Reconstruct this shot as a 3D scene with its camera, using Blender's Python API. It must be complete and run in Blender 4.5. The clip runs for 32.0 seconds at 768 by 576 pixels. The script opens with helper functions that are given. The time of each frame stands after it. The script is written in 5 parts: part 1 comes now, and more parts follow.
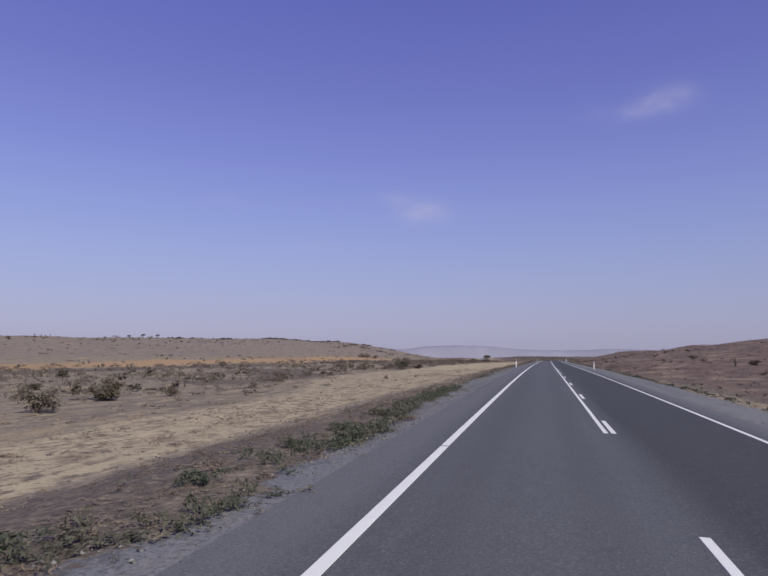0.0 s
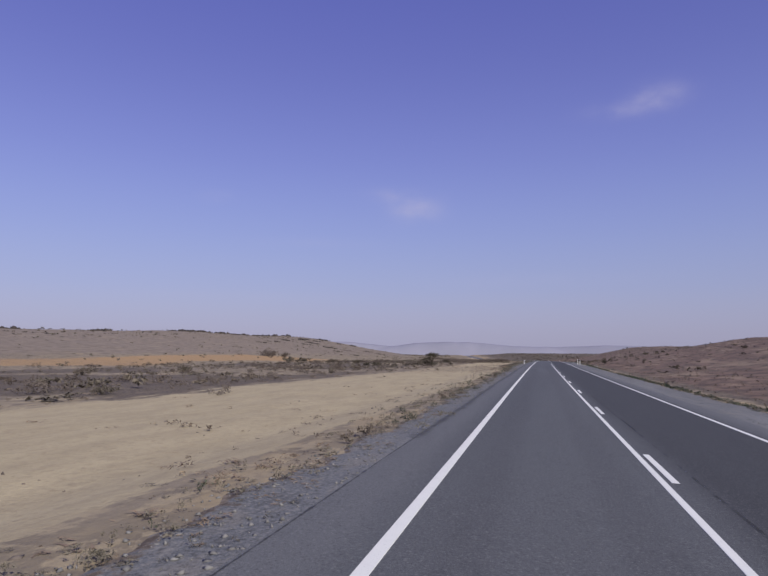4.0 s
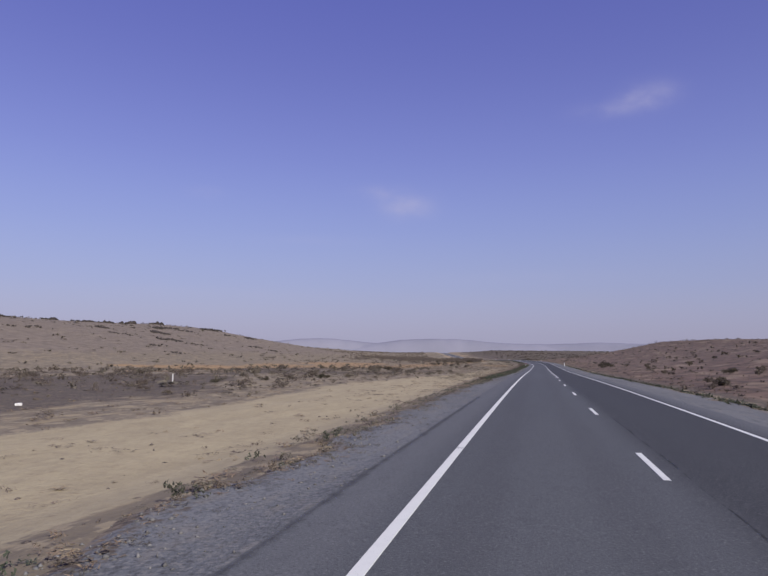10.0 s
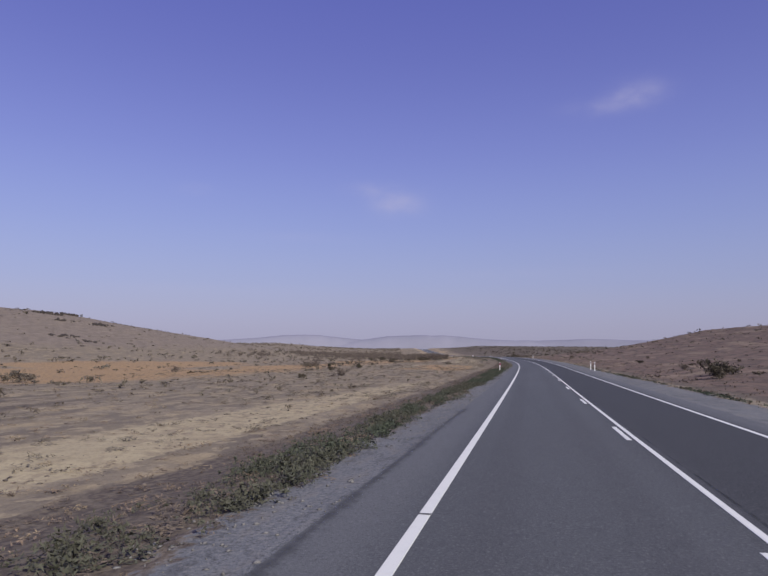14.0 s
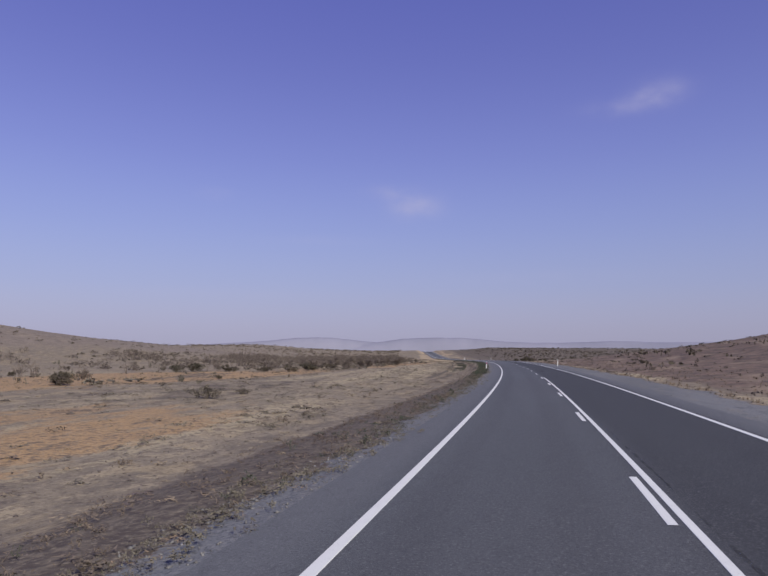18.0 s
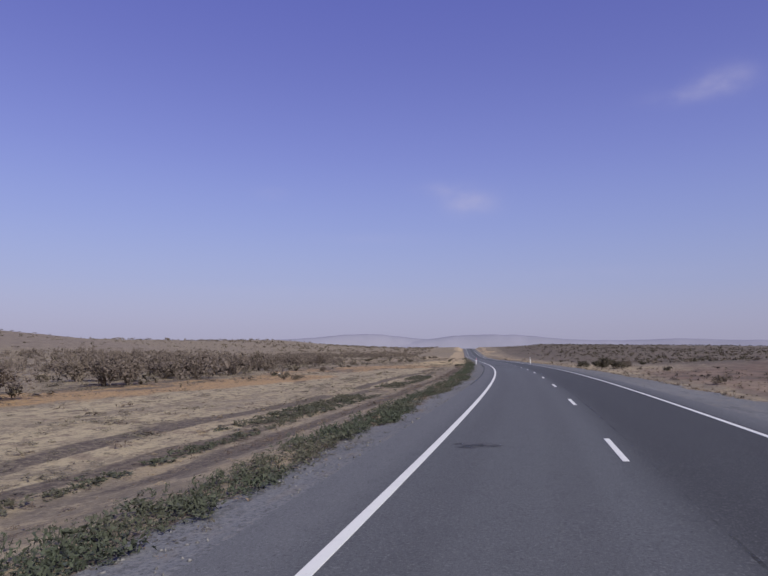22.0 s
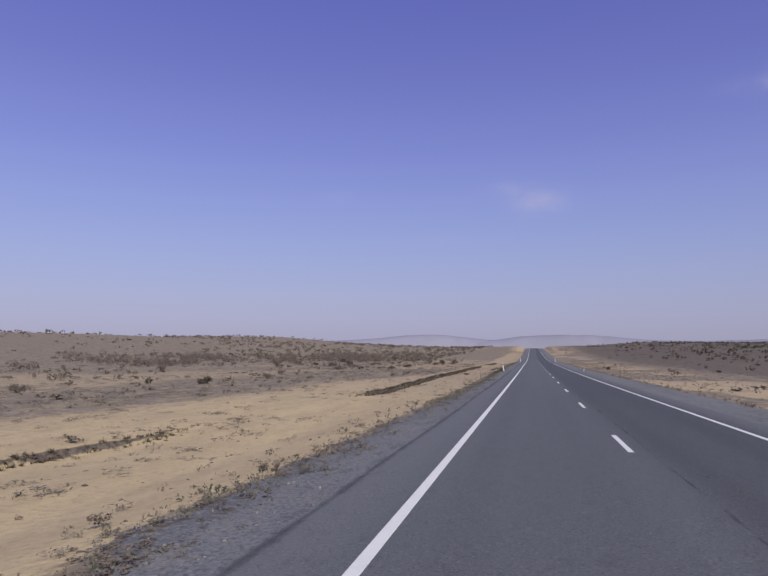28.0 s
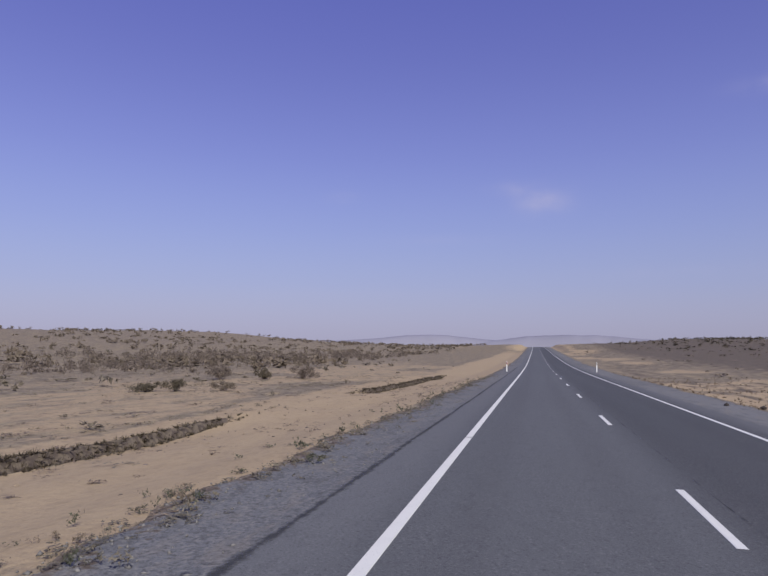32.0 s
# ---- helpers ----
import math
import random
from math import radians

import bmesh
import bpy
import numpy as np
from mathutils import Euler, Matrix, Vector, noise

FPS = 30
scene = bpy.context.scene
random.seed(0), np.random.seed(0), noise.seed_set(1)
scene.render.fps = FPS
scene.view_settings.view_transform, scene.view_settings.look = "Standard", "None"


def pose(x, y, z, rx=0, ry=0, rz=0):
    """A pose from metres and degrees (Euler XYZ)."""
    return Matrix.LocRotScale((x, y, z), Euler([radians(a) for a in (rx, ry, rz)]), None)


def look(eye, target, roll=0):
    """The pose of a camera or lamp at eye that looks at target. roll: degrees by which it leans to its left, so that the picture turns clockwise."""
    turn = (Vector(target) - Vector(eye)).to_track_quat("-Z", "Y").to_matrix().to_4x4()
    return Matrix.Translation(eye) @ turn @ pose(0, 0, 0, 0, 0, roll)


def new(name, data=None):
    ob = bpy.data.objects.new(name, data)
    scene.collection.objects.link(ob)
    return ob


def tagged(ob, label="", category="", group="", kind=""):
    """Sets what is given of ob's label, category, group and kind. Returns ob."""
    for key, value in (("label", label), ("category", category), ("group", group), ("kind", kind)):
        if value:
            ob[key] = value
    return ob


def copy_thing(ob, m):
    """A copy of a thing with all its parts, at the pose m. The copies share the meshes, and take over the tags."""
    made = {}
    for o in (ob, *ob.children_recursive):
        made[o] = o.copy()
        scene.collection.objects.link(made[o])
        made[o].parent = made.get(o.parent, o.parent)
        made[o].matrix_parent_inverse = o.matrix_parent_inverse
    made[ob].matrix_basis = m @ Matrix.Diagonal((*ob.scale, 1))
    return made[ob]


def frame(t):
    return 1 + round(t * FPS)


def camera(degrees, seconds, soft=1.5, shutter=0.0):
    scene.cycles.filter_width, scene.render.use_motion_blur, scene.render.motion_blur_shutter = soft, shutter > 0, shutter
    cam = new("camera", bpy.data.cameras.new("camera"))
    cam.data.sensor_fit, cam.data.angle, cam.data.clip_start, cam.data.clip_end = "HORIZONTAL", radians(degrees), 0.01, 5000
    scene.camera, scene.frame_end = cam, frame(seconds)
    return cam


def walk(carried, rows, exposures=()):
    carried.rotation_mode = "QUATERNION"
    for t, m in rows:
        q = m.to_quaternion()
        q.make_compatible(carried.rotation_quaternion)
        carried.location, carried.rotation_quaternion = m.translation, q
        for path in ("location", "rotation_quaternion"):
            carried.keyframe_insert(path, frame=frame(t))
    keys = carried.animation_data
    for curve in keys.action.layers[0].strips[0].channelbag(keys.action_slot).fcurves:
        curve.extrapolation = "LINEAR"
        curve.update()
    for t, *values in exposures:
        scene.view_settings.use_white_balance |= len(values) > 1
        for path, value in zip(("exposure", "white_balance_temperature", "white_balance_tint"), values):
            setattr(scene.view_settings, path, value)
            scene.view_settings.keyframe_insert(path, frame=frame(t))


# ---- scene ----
cam = camera(64.19, 32.0, soft=1.6, shutter=0.008)
ROWS = [
    (0.0, -1.713, -0.091, 2.073, 16.601, 5.693, -0.242),
    (1.0, -3.143, 30.608, 1.985, 16.381, 5.683, -0.298),
    (2.0, -4.369, 63.217, 1.784, 15.934, 5.536, -0.262),
    (3.0, -5.451, 94.275, 1.487, 15.912, 5.371, -0.208),
    (6.0, -8.358, 189.413, 0.396, 15.871, 5.488, -0.268),
    (7.0, -9.399, 221.447, 0.022, 15.492, 5.242, -0.278),
    (8.0, -10.314, 253.453, -0.402, 15.077, 5.406, -0.226),
    (9.0, -10.656, 285.333, -0.857, 14.609, 5.073, -0.219),
    (10.0, -11.396, 317.375, -1.376, 15.018, 5.152, -0.302),
    (11.0, -12.008, 348.665, -2.026, 15.120, 5.712, -0.215),
    (12.0, -12.656, 380.968, -2.853, 15.040, 4.511, -0.162),
    (13.0, -13.505, 412.548, -3.764, 14.361, 4.740, -0.284),
    (14.0, -13.888, 444.212, -4.690, 14.114, 4.878, -0.251),
    (17.0, -14.890, 540.438, -6.843, 14.832, 4.792, -0.346),
    (18.0, -15.660, 572.453, -7.514, 15.889, 5.155, -0.131),
    (19.0, -17.072, 604.283, -8.160, 17.668, 5.680, -0.226),
    (20.0, -19.537, 636.470, -8.796, 18.013, 5.039, -0.300),
    (21.0, -21.936, 666.992, -9.301, 19.534, 5.396, -0.215),
    (22.0, -25.485, 699.981, -9.809, 20.938, 4.892, -0.235),
    (23.0, -29.677, 731.190, -10.304, 22.720, 5.191, -0.412),
    (24.0, -35.032, 762.558, -10.904, 24.842, 5.363, -0.181),
    (25.0, -41.697, 793.436, -11.596, 26.989, 4.604, -0.226),
    (28.0, -63.797, 885.532, -13.905, 27.257, 5.008, -0.201),
    (29.0, -71.142, 916.235, -14.669, 27.648, 4.961, -0.276),
    (30.0, -78.551, 947.049, -15.386, 27.804, 4.976, -0.246),
    (31.0, -86.301, 977.647, -16.049, 27.988, 4.965, -0.239),
    (32.0, -93.993, 1008.565, -16.664, 27.597, 5.057, -0.286),
]

walk(cam, [(t, pose(x, y, z, 90 + pitch, roll, yaw)) for t, x, y, z, yaw, pitch, roll in ROWS])
scene.view_settings.exposure = 0.0

# ---- world and sun ----
SUN_BEARING = radians(130)      # to the right of north (+Y)
SUN_HEIGHT = radians(37)


def make_world():
    world = bpy.data.worlds.new("desert_sky")
    world.use_nodes = True
    scene.world = world
    nt = world.node_tree
    nt.nodes.clear()

    def add(kind, **settings):
        node = nt.nodes.new(kind)
        for key, value in settings.items():
            if key == "operation":
                node.operation = value
        return node

    def mathn(op, a, b=None, c=None):
        node = add("ShaderNodeMath", operation=op)
        for i, v in enumerate((a, b, c)):
            if v is None:
                continue
            if isinstance(v, (int, float)):
                node.inputs[i].default_value = v
            else:
                nt.links.new(v, node.inputs[i])
        return node.outputs[0]

    sky = nt.nodes.new("ShaderNodeTexSky")
    sky.sky_type = "NISHITA"
    sky.sun_disc = False
    sky.sun_elevation = SUN_HEIGHT
    sky.sun_rotation = SUN_BEARING
    sky.dust_density = 2.0
    coord = nt.nodes.new("ShaderNodeTexCoord")
    split = nt.nodes.new("ShaderNodeSeparateXYZ")
    nt.links.new(coord.outputs["Generated"], split.inputs[0])
    ramp = nt.nodes.new("ShaderNodeValToRGB")
    ramp.color_ramp.interpolation = "B_SPLINE"
    stops = [(0.0, (0.39, 0.38, 0.53)), (0.035, (0.385, 0.385, 0.565)), (0.09, (0.345, 0.38, 0.62)),
             (0.18, (0.28, 0.335, 0.67)), (0.29, (0.205, 0.24, 0.625)), (0.42, (0.138, 0.158, 0.50)),
             (0.55, (0.11, 0.125, 0.47)), (1.0, (0.06, 0.08, 0.33))]
    els = ramp.color_ramp.elements
    els[0].position, els[0].color = stops[0][0], (*stops[0][1], 1)
    els[1].position, els[1].color = stops[-1][0], (*stops[-1][1], 1)
    for pos, col in stops[1:-1]:
        e = els.new(pos)
        e.color = (*col, 1)
    nt.links.new(split.outputs[2], ramp.inputs[0])
    lift = nt.nodes.new("ShaderNodeVectorMath")
    lift.operation = "SCALE"
    nt.links.new(mathn("SUBTRACT", 10.0, mathn("MULTIPLY", split.outputs[0], 1.3)), lift.inputs["Scale"])
    nt.links.new(ramp.outputs[0], lift.inputs[0])
    mix = nt.nodes.new("ShaderNodeMix")
    mix.data_type = "RGBA"
    mix.inputs["Factor"].default_value = 0.88
    nt.links.new(sky.outputs[0], mix.inputs["A"])
    nt.links.new(lift.outputs[0], mix.inputs["B"])
    colour = mix.outputs["Result"]
    # thin wisps of cloud: bearing to the left of north and height in degrees, half widths, strength
    noise_tex = nt.nodes.new("ShaderNodeTexNoise")
    noise_tex.inputs["Scale"].default_value = 20.0
    noise_tex.inputs["Detail"].default_value = 5.0
    stretch = nt.nodes.new("ShaderNodeMapping")
    stretch.inputs["Scale"].default_value = (1, 1, 1.7)
    nt.links.new(coord.outputs["Generated"], stretch.inputs[0])
    nt.links.new(stretch.outputs[0], noise_tex.inputs["Vector"])
    bear = mathn("MULTIPLY", mathn("ARCTAN2", mathn("MULTIPLY", split.outputs[0], -1.0), split.outputs[1]), 57.2958)
    high = mathn("MULTIPLY", mathn("ARCSINE", split.outputs[2]), 57.2958)
    total = None
    for b, h, wb, wh, power in CLOUDS:
        db = mathn("DIVIDE", mathn("SUBTRACT", bear, b), wb)
        dh = mathn("DIVIDE", mathn("SUBTRACT", high, h), wh)
        r = mathn("ADD", mathn("MULTIPLY", db, db), mathn("MULTIPLY", dh, dh))
        m = mathn("MULTIPLY", mathn("POWER", 2.71828, mathn("MULTIPLY", r, -1.0)), power)
        total = m if total is None else mathn("ADD", total, m)
    wisp = nt.nodes.new("ShaderNodeMapRange")
    wisp.inputs["From Min"].default_value, wisp.inputs["From Max"].default_value = 0.32, 0.66
    nt.links.new(noise_tex.outputs[0], wisp.inputs[0])
    amount = mathn("MULTIPLY", total, mathn("ADD", mathn("MULTIPLY", wisp.outputs[0], 0.75), 0.25))
    mix2 = nt.nodes.new("ShaderNodeMix")
    mix2.data_type = "RGBA"
    nt.links.new(amount, mix2.inputs["Factor"])
    nt.links.new(colour, mix2.inputs["A"])
    mix2.inputs["B"].default_value = (5.1, 4.85, 6.6, 1)
    back = nt.nodes.new("ShaderNodeBackground")
    back.inputs["Strength"].default_value = 0.1
    nt.links.new(mix2.outputs["Result"], back.inputs[0])
    out = nt.nodes.new("ShaderNodeOutputWorld")
    nt.links.new(back.outputs[0], out.inputs[0])


CLOUDS = [(13.0, 12.8, 2.2, 1.1, 0.40), (15.6, 14.0, 2.0, 0.6, 0.22), (-8.9, 20.9, 2.1, 1.0, 0.36), (-6.2, 20.3, 2.8, 0.7, 0.24),
          (31.5, 13.4, 1.4, 0.5, 0.16), (22.0, 9.5, 5.0, 0.5, 0.06), (2.0, 6.0, 8.0, 0.6, 0.07), (30.0, 4.5, 9.0, 0.5, 0.06)]

make_world()
sun_data = bpy.data.lights.new("sun", "SUN")
sun_data.energy, sun_data.angle, sun_data.color = 4.75, radians(0.6), (0.985, 0.945, 0.875)
sun = new("sun", sun_data)
sun.matrix_world = look((math.sin(SUN_BEARING) * 50, math.cos(SUN_BEARING) * 50, 50 * math.tan(SUN_HEIGHT)), (0, 0, 0))

# ---- plan of the road: heading (degrees, left is positive) and slope (degrees) by distance ----
HEADING = [(-400, 2.38), (0, 2.18), (190, 1.54), (315, 1.28), (420, 0.82), (500, 0.80), (535, 1.24), (567, 2.03), (599, 2.98), (631, 4.08), (663,
           5.33), (695, 6.63), (727, 8.28), (758, 10.38), (790, 12.30), (822, 13.35), (885, 13.75), (9000, 13.75)]
SLOPE = [(-400, -0.06), (0, -0.06), (100, -0.69), (200, -0.65), (300, -0.82), (370, -1.56), (420, -1.76), (500, -1.15), (600, -1.14), (700, -0.84),
           (800, -1.35), (900, -1.46), (1020, -1.06), (1090, -1.13), (1150, 0.00), (1250, 0.25), (1400, 0.35), (1460, 0.00), (1520, -0.90), (1700,
           -1.20), (9000, -1.20)]
BANKING = [(-400, -1.71), (0, -1.71), (100, -1.66), (220, -2.06), (270, -0.88), (350, 0.03), (420, -0.22), (480, 1.17), (540, 0.08), (570, 1.89),
           (630, 3.02), (690, 2.39), (730, 1.16), (790, 1.02), (850, 0.92), (900, 1.12), (950, 0.19), (1020, -0.85), (1120, 0.00), (9000, 0.00)]
CROWN = 0.0097
EDGE_LEFT, EDGE_RIGHT = -3.752, 3.612


def road_plan():
    s = np.arange(-400, 9001, 1.0)

    def smooth(keys, w):
        v = np.interp(s, *zip(*keys))
        return np.convolve(np.pad(v, w // 2, mode="edge"), np.ones(w) / w, "valid")[:len(s)]
    h, g = np.radians(smooth(HEADING, 41)), np.radians(smooth(SLOPE, 61))
    x = np.concatenate([[0], np.cumsum(-np.sin((h[1:] + h[:-1]) / 2))])
    y = np.concatenate([[0], np.cumsum(np.cos((h[1:] + h[:-1]) / 2))])
    z = np.concatenate([[0], np.cumsum(np.tan((g[1:] + g[:-1]) / 2))])
    return s, x - x[400], y - y[400], z - z[400], h, np.tan(np.radians(smooth(BANKING, 41)))


PLAN_S, PLAN_X, PLAN_Y, PLAN_Z, PLAN_H, PLAN_BANK = road_plan()


def plan_xy(s, lat):
    """Place on the ground plan at a distance along the road and to its right; far from the road the cross lines run parallel."""
    s, lat = np.asarray(s, float), np.asarray(lat, float)
    h = np.interp(s, PLAN_S, PLAN_H)
    w = 1 / (1 + (lat / 220.0) ** 2)
    h = h * w + radians(7) * (1 - w)
    return np.interp(s, PLAN_S, PLAN_X) + lat * np.cos(h), np.interp(s, PLAN_S, PLAN_Y) + lat * np.sin(h)


def road_z(s, lat):
    return np.interp(s, PLAN_S, PLAN_Z) - CROWN * np.abs(lat) + np.interp(s, PLAN_S, PLAN_BANK) * lat


def hashed(ix, iy, seed):
    v = np.sin(ix * 127.1 + iy * 311.7 + seed * 74.7) * 43758.5453
    return v - np.floor(v)


def value_noise(x, y, seed=0):
    ix, iy = np.floor(x), np.floor(y)
    fx, fy = x - ix, y - iy
    fx, fy = fx * fx * (3 - 2 * fx), fy * fy * (3 - 2 * fy)
    a = hashed(ix, iy, seed) * (1 - fx) + hashed(ix + 1, iy, seed) * fx
    b = hashed(ix, iy + 1, seed) * (1 - fx) + hashed(ix + 1, iy + 1, seed) * fx
    return a * (1 - fy) + b * fy


def fbm(x, y, seed=0, octaves=4):
    total, amp, norm = 0, 1.0, 0
    for i in range(octaves):
        total = total + amp * value_noise(x * 2 ** i, y * 2 ** i, seed + i * 13)
        norm += amp
        amp *= 0.5
    return total / norm


def step(a, b, x):
    t = np.clip((np.asarray(x, float) - a) / (b - a), 0, 1)
    return t * t * (3 - 2 * t)


RIDGE_LEFT = [(-400, 5), (0, 5.9), (240, 6.5), (340, 8.2), (440, 9.8), (500, 10.8), (550, 10.2), (600, 9.0), (650, 9.5), (690, 9.9), (720, 8.5), (775, 5.6), (850, -0.8), (880, -2.3),
              (912, -3.8), (969, -6.9), (1017, -10.0), (1110, -10.9), (1233, -10.8), (1300, -11.6), (1400, -11.6), (1550, -17.6), (9000, -190)]
RIDGE_FAR = [(-400, 3), (400, 4), (700, 5), (900, -4), (1100, -12.5), (1300, -13), (1450, -15), (1600, -20), (9000, -190)]
RIDGE_RIGHT = [(-400, 7.5), (200, 7.5), (283, 7.1), (330, 6.0), (370, 4.9), (420, 5.6), (470, 3.9), (550, 1.2), (600, 0.6), (640, 1.5), (690, 1.1), (725, 0.6),
               (745, -2.2), (765, -4.6), (790, -5.6), (815, -9.0), (840, -12.0), (900, -16.0), (1000, -17.6), (1450, -14.6), (1600, -20.6), (9000, -190)]
FOOT_RIGHT = 85
BANKS = (1270, 1340, 1480, 1560)
DRAIN = [(850, -17.0), (904, -15.4), (925, -13.8), (948, -14.0), (970, -14.5), (1020, -14.4), (1060, -14.1), (1090, -13.6), (1110, -12.5)]


def drain_edge(s):
    """How strong the eroded bank of the left table drain is, and where its lip runs."""
    mid = np.interp(s, *zip(*DRAIN)) + (fbm(s * 0.2, s * 0 + 3.3, 5, 3) - 0.5) * 0.7
    on = step(929, 939, s) * (1 - step(1036, 1043, s)) + step(1055, 1062, s) * (1 - step(1088, 1098, s)) + 0.6 * step(899, 903, s) * (1 - step(908, 913, s))
    return on, mid


def drain_depth(s, lat):
    on, mid = drain_edge(s)
    d = lat - mid
    return on * 0.30 * step(0.0, 0.2, d) * (1 - step(0.4, 4.5, d))


def ground_z(s, lat):
    """Height of the ground beside the road."""
    s, lat = np.asarray(s, float), np.asarray(lat, float)
    zr = np.interp(s, PLAN_S, PLAN_Z)
    a = np.abs(lat)
    z = zr - 0.075 - CROWN * np.minimum(a, 5) + np.interp(s, PLAN_S, PLAN_BANK) * np.clip(lat, -9, 9) * (1 - step(9, 30, a))
    z = z - 0.05 * np.clip(a - 5.0, 0, 2.5) - step(7.2, 10.5, a) * 0.42
    wide = np.interp(s, [-400, 300, 1000, 1400, 1550, 9000], [0, -4, -18, -18.5, -21, -190])
    base = z + (wide - zr - 0.6) * step(120, 420, a)
    # hills
    left = np.interp(s, *zip(*RIDGE_LEFT))
    far = np.interp(s, *zip(*RIDGE_FAR))
    right = np.interp(s, *zip(*RIDGE_RIGHT))
    wl = step(70, 245, -lat)
    zl = base * (1 - wl) + np.maximum(left, base) * wl
    wf = step(260, 500, -lat)
    zl = zl * (1 - wf) + np.maximum(far, base) * wf
    zl = zl * (1 - step(700, 1600, -lat)) + step(700, 1600, -lat) * wide
    wr = np.clip((lat - 11) / (FOOT_RIGHT - 11), 0, 1) ** 1.25
    zz = base * (1 - wr) + np.maximum(right, base) * wr
    zz = zz * (1 - step(160, 420, lat)) + np.maximum(wide - 1, np.minimum(zz, wide + 3)) * step(160, 420, lat)
    z = np.where(lat < 0, zl, zz)
    # cut banks at the crest
    bank = step(BANKS[0], BANKS[1], s) * (1 - step(BANKS[2], BANKS[3], s))
    z = z + bank * 2.3 * step(7.5, 13, a) * (1 - 0.6 * step(22, 60, a))
    # unevenness, growing away from the road
    near = step(8.5, 14, a)
    z = z + near * (fbm(s * 0.35, lat * 0.35, 21, 3) - 0.5) * 0.22
    smoothed = np.where(lat > 0, 0.45, 1.0)
    z = z + smoothed * step(12, 40, a) * (fbm(s * 0.06, lat * 0.06, 31, 3) - 0.5) * 0.7
    z = z + smoothed * step(60, 200, a) * (fbm(s * 0.014, lat * 0.014, 41, 4) - 0.5) * 3.2
    # gravel heaped round the culvert
    for cs, cl, rs, rl, up in ((265.2, -7.9, 2.2, 1.0, 0.30), (260.6, -7.8, 1.8, 0.8, 0.12), (269.5, 8.0, 3.0, 1.5, 0.3)):
        z = z + up * np.exp(-((s - cs) / rs) ** 2 - ((lat - cl) / rl) ** 2)
    return z - drain_depth(s, lat) * near


# ---- materials ----
class Nodes:
    def __init__(self, name, rough=0.9):
        self.mat = bpy.data.materials.new(name)
        self.mat.use_nodes = True
        self.tree = self.mat.node_tree
        self.shader = self.tree.nodes["Principled BSDF"]
        self.shader.inputs["Roughness"].default_value = rough
        self.shader.inputs["Specular IOR Level"].default_value = 0.25

    def node(self, kind):
        return self.tree.nodes.new(kind)

    def link(self, a, b):
        self.tree.links.new(a, b)

    def place(self):
        return self.node("ShaderNodeTexCoord").outputs["Object"]

    def noise(self, scale, detail=4, vector=None, stretch=None, rough=0.55):
        n = self.node("ShaderNodeTexNoise")
        n.inputs["Scale"].default_value, n.inputs["Detail"].default_value = scale, detail
        n.inputs["Roughness"].default_value = rough
        v = vector if vector is not None else self.place()
        if stretch:
            m = self.node("ShaderNodeMapping")
            m.inputs["Scale"].default_value = stretch
            self.link(v, m.inputs[0])
            v = m.outputs[0]
        self.link(v, n.inputs["Vector"])
        return n.outputs[0]

    def math(self, op, a, b=None):
        n = self.node("ShaderNodeMath")
        n.operation = op
        for i, v in enumerate((a, b)):
            if isinstance(v, (int, float)):
                n.inputs[i].default_value = v
            elif v is not None:
                self.link(v, n.inputs[i])
        return n.outputs[0]

    def band(self, value, lo, hi, out_lo=0.0, out_hi=1.0):
        n = self.node("ShaderNodeMapRange")
        n.interpolation_type = "SMOOTHSTEP"
        for key, v in (("From Min", lo), ("From Max", hi), ("To Min", out_lo), ("To Max", out_hi)):
            n.inputs[key].default_value = v
        self.link(value, n.inputs["Value"])
        return n.outputs[0]

    def mix(self, fac, a, b, blend="MIX"):
        n = self.node("ShaderNodeMix")
        n.data_type, n.blend_type = "RGBA", blend
        for key, v in (("Factor", fac), ("A", a), ("B", b)):
            if isinstance(v, tuple):
                n.inputs[key].default_value = (*v, 1)
            elif isinstance(v, (int, float)):
                n.inputs[key].default_value = v
            else:
                self.link(v, n.inputs[key])
        return n.outputs["Result"]

    def colour(self, c):
        if isinstance(c, tuple):
            self.shader.inputs["Base Color"].default_value = (*c, 1)
        else:
            self.link(c, self.shader.inputs["Base Color"])

    def bump(self, height, strength, distance):
        n = self.node("ShaderNodeBump")
        n.inputs["Strength"].default_value, n.inputs["Distance"].default_value = strength, distance
        self.link(height, n.inputs["Height"])
        self.link(n.outputs[0], self.shader.inputs["Normal"])


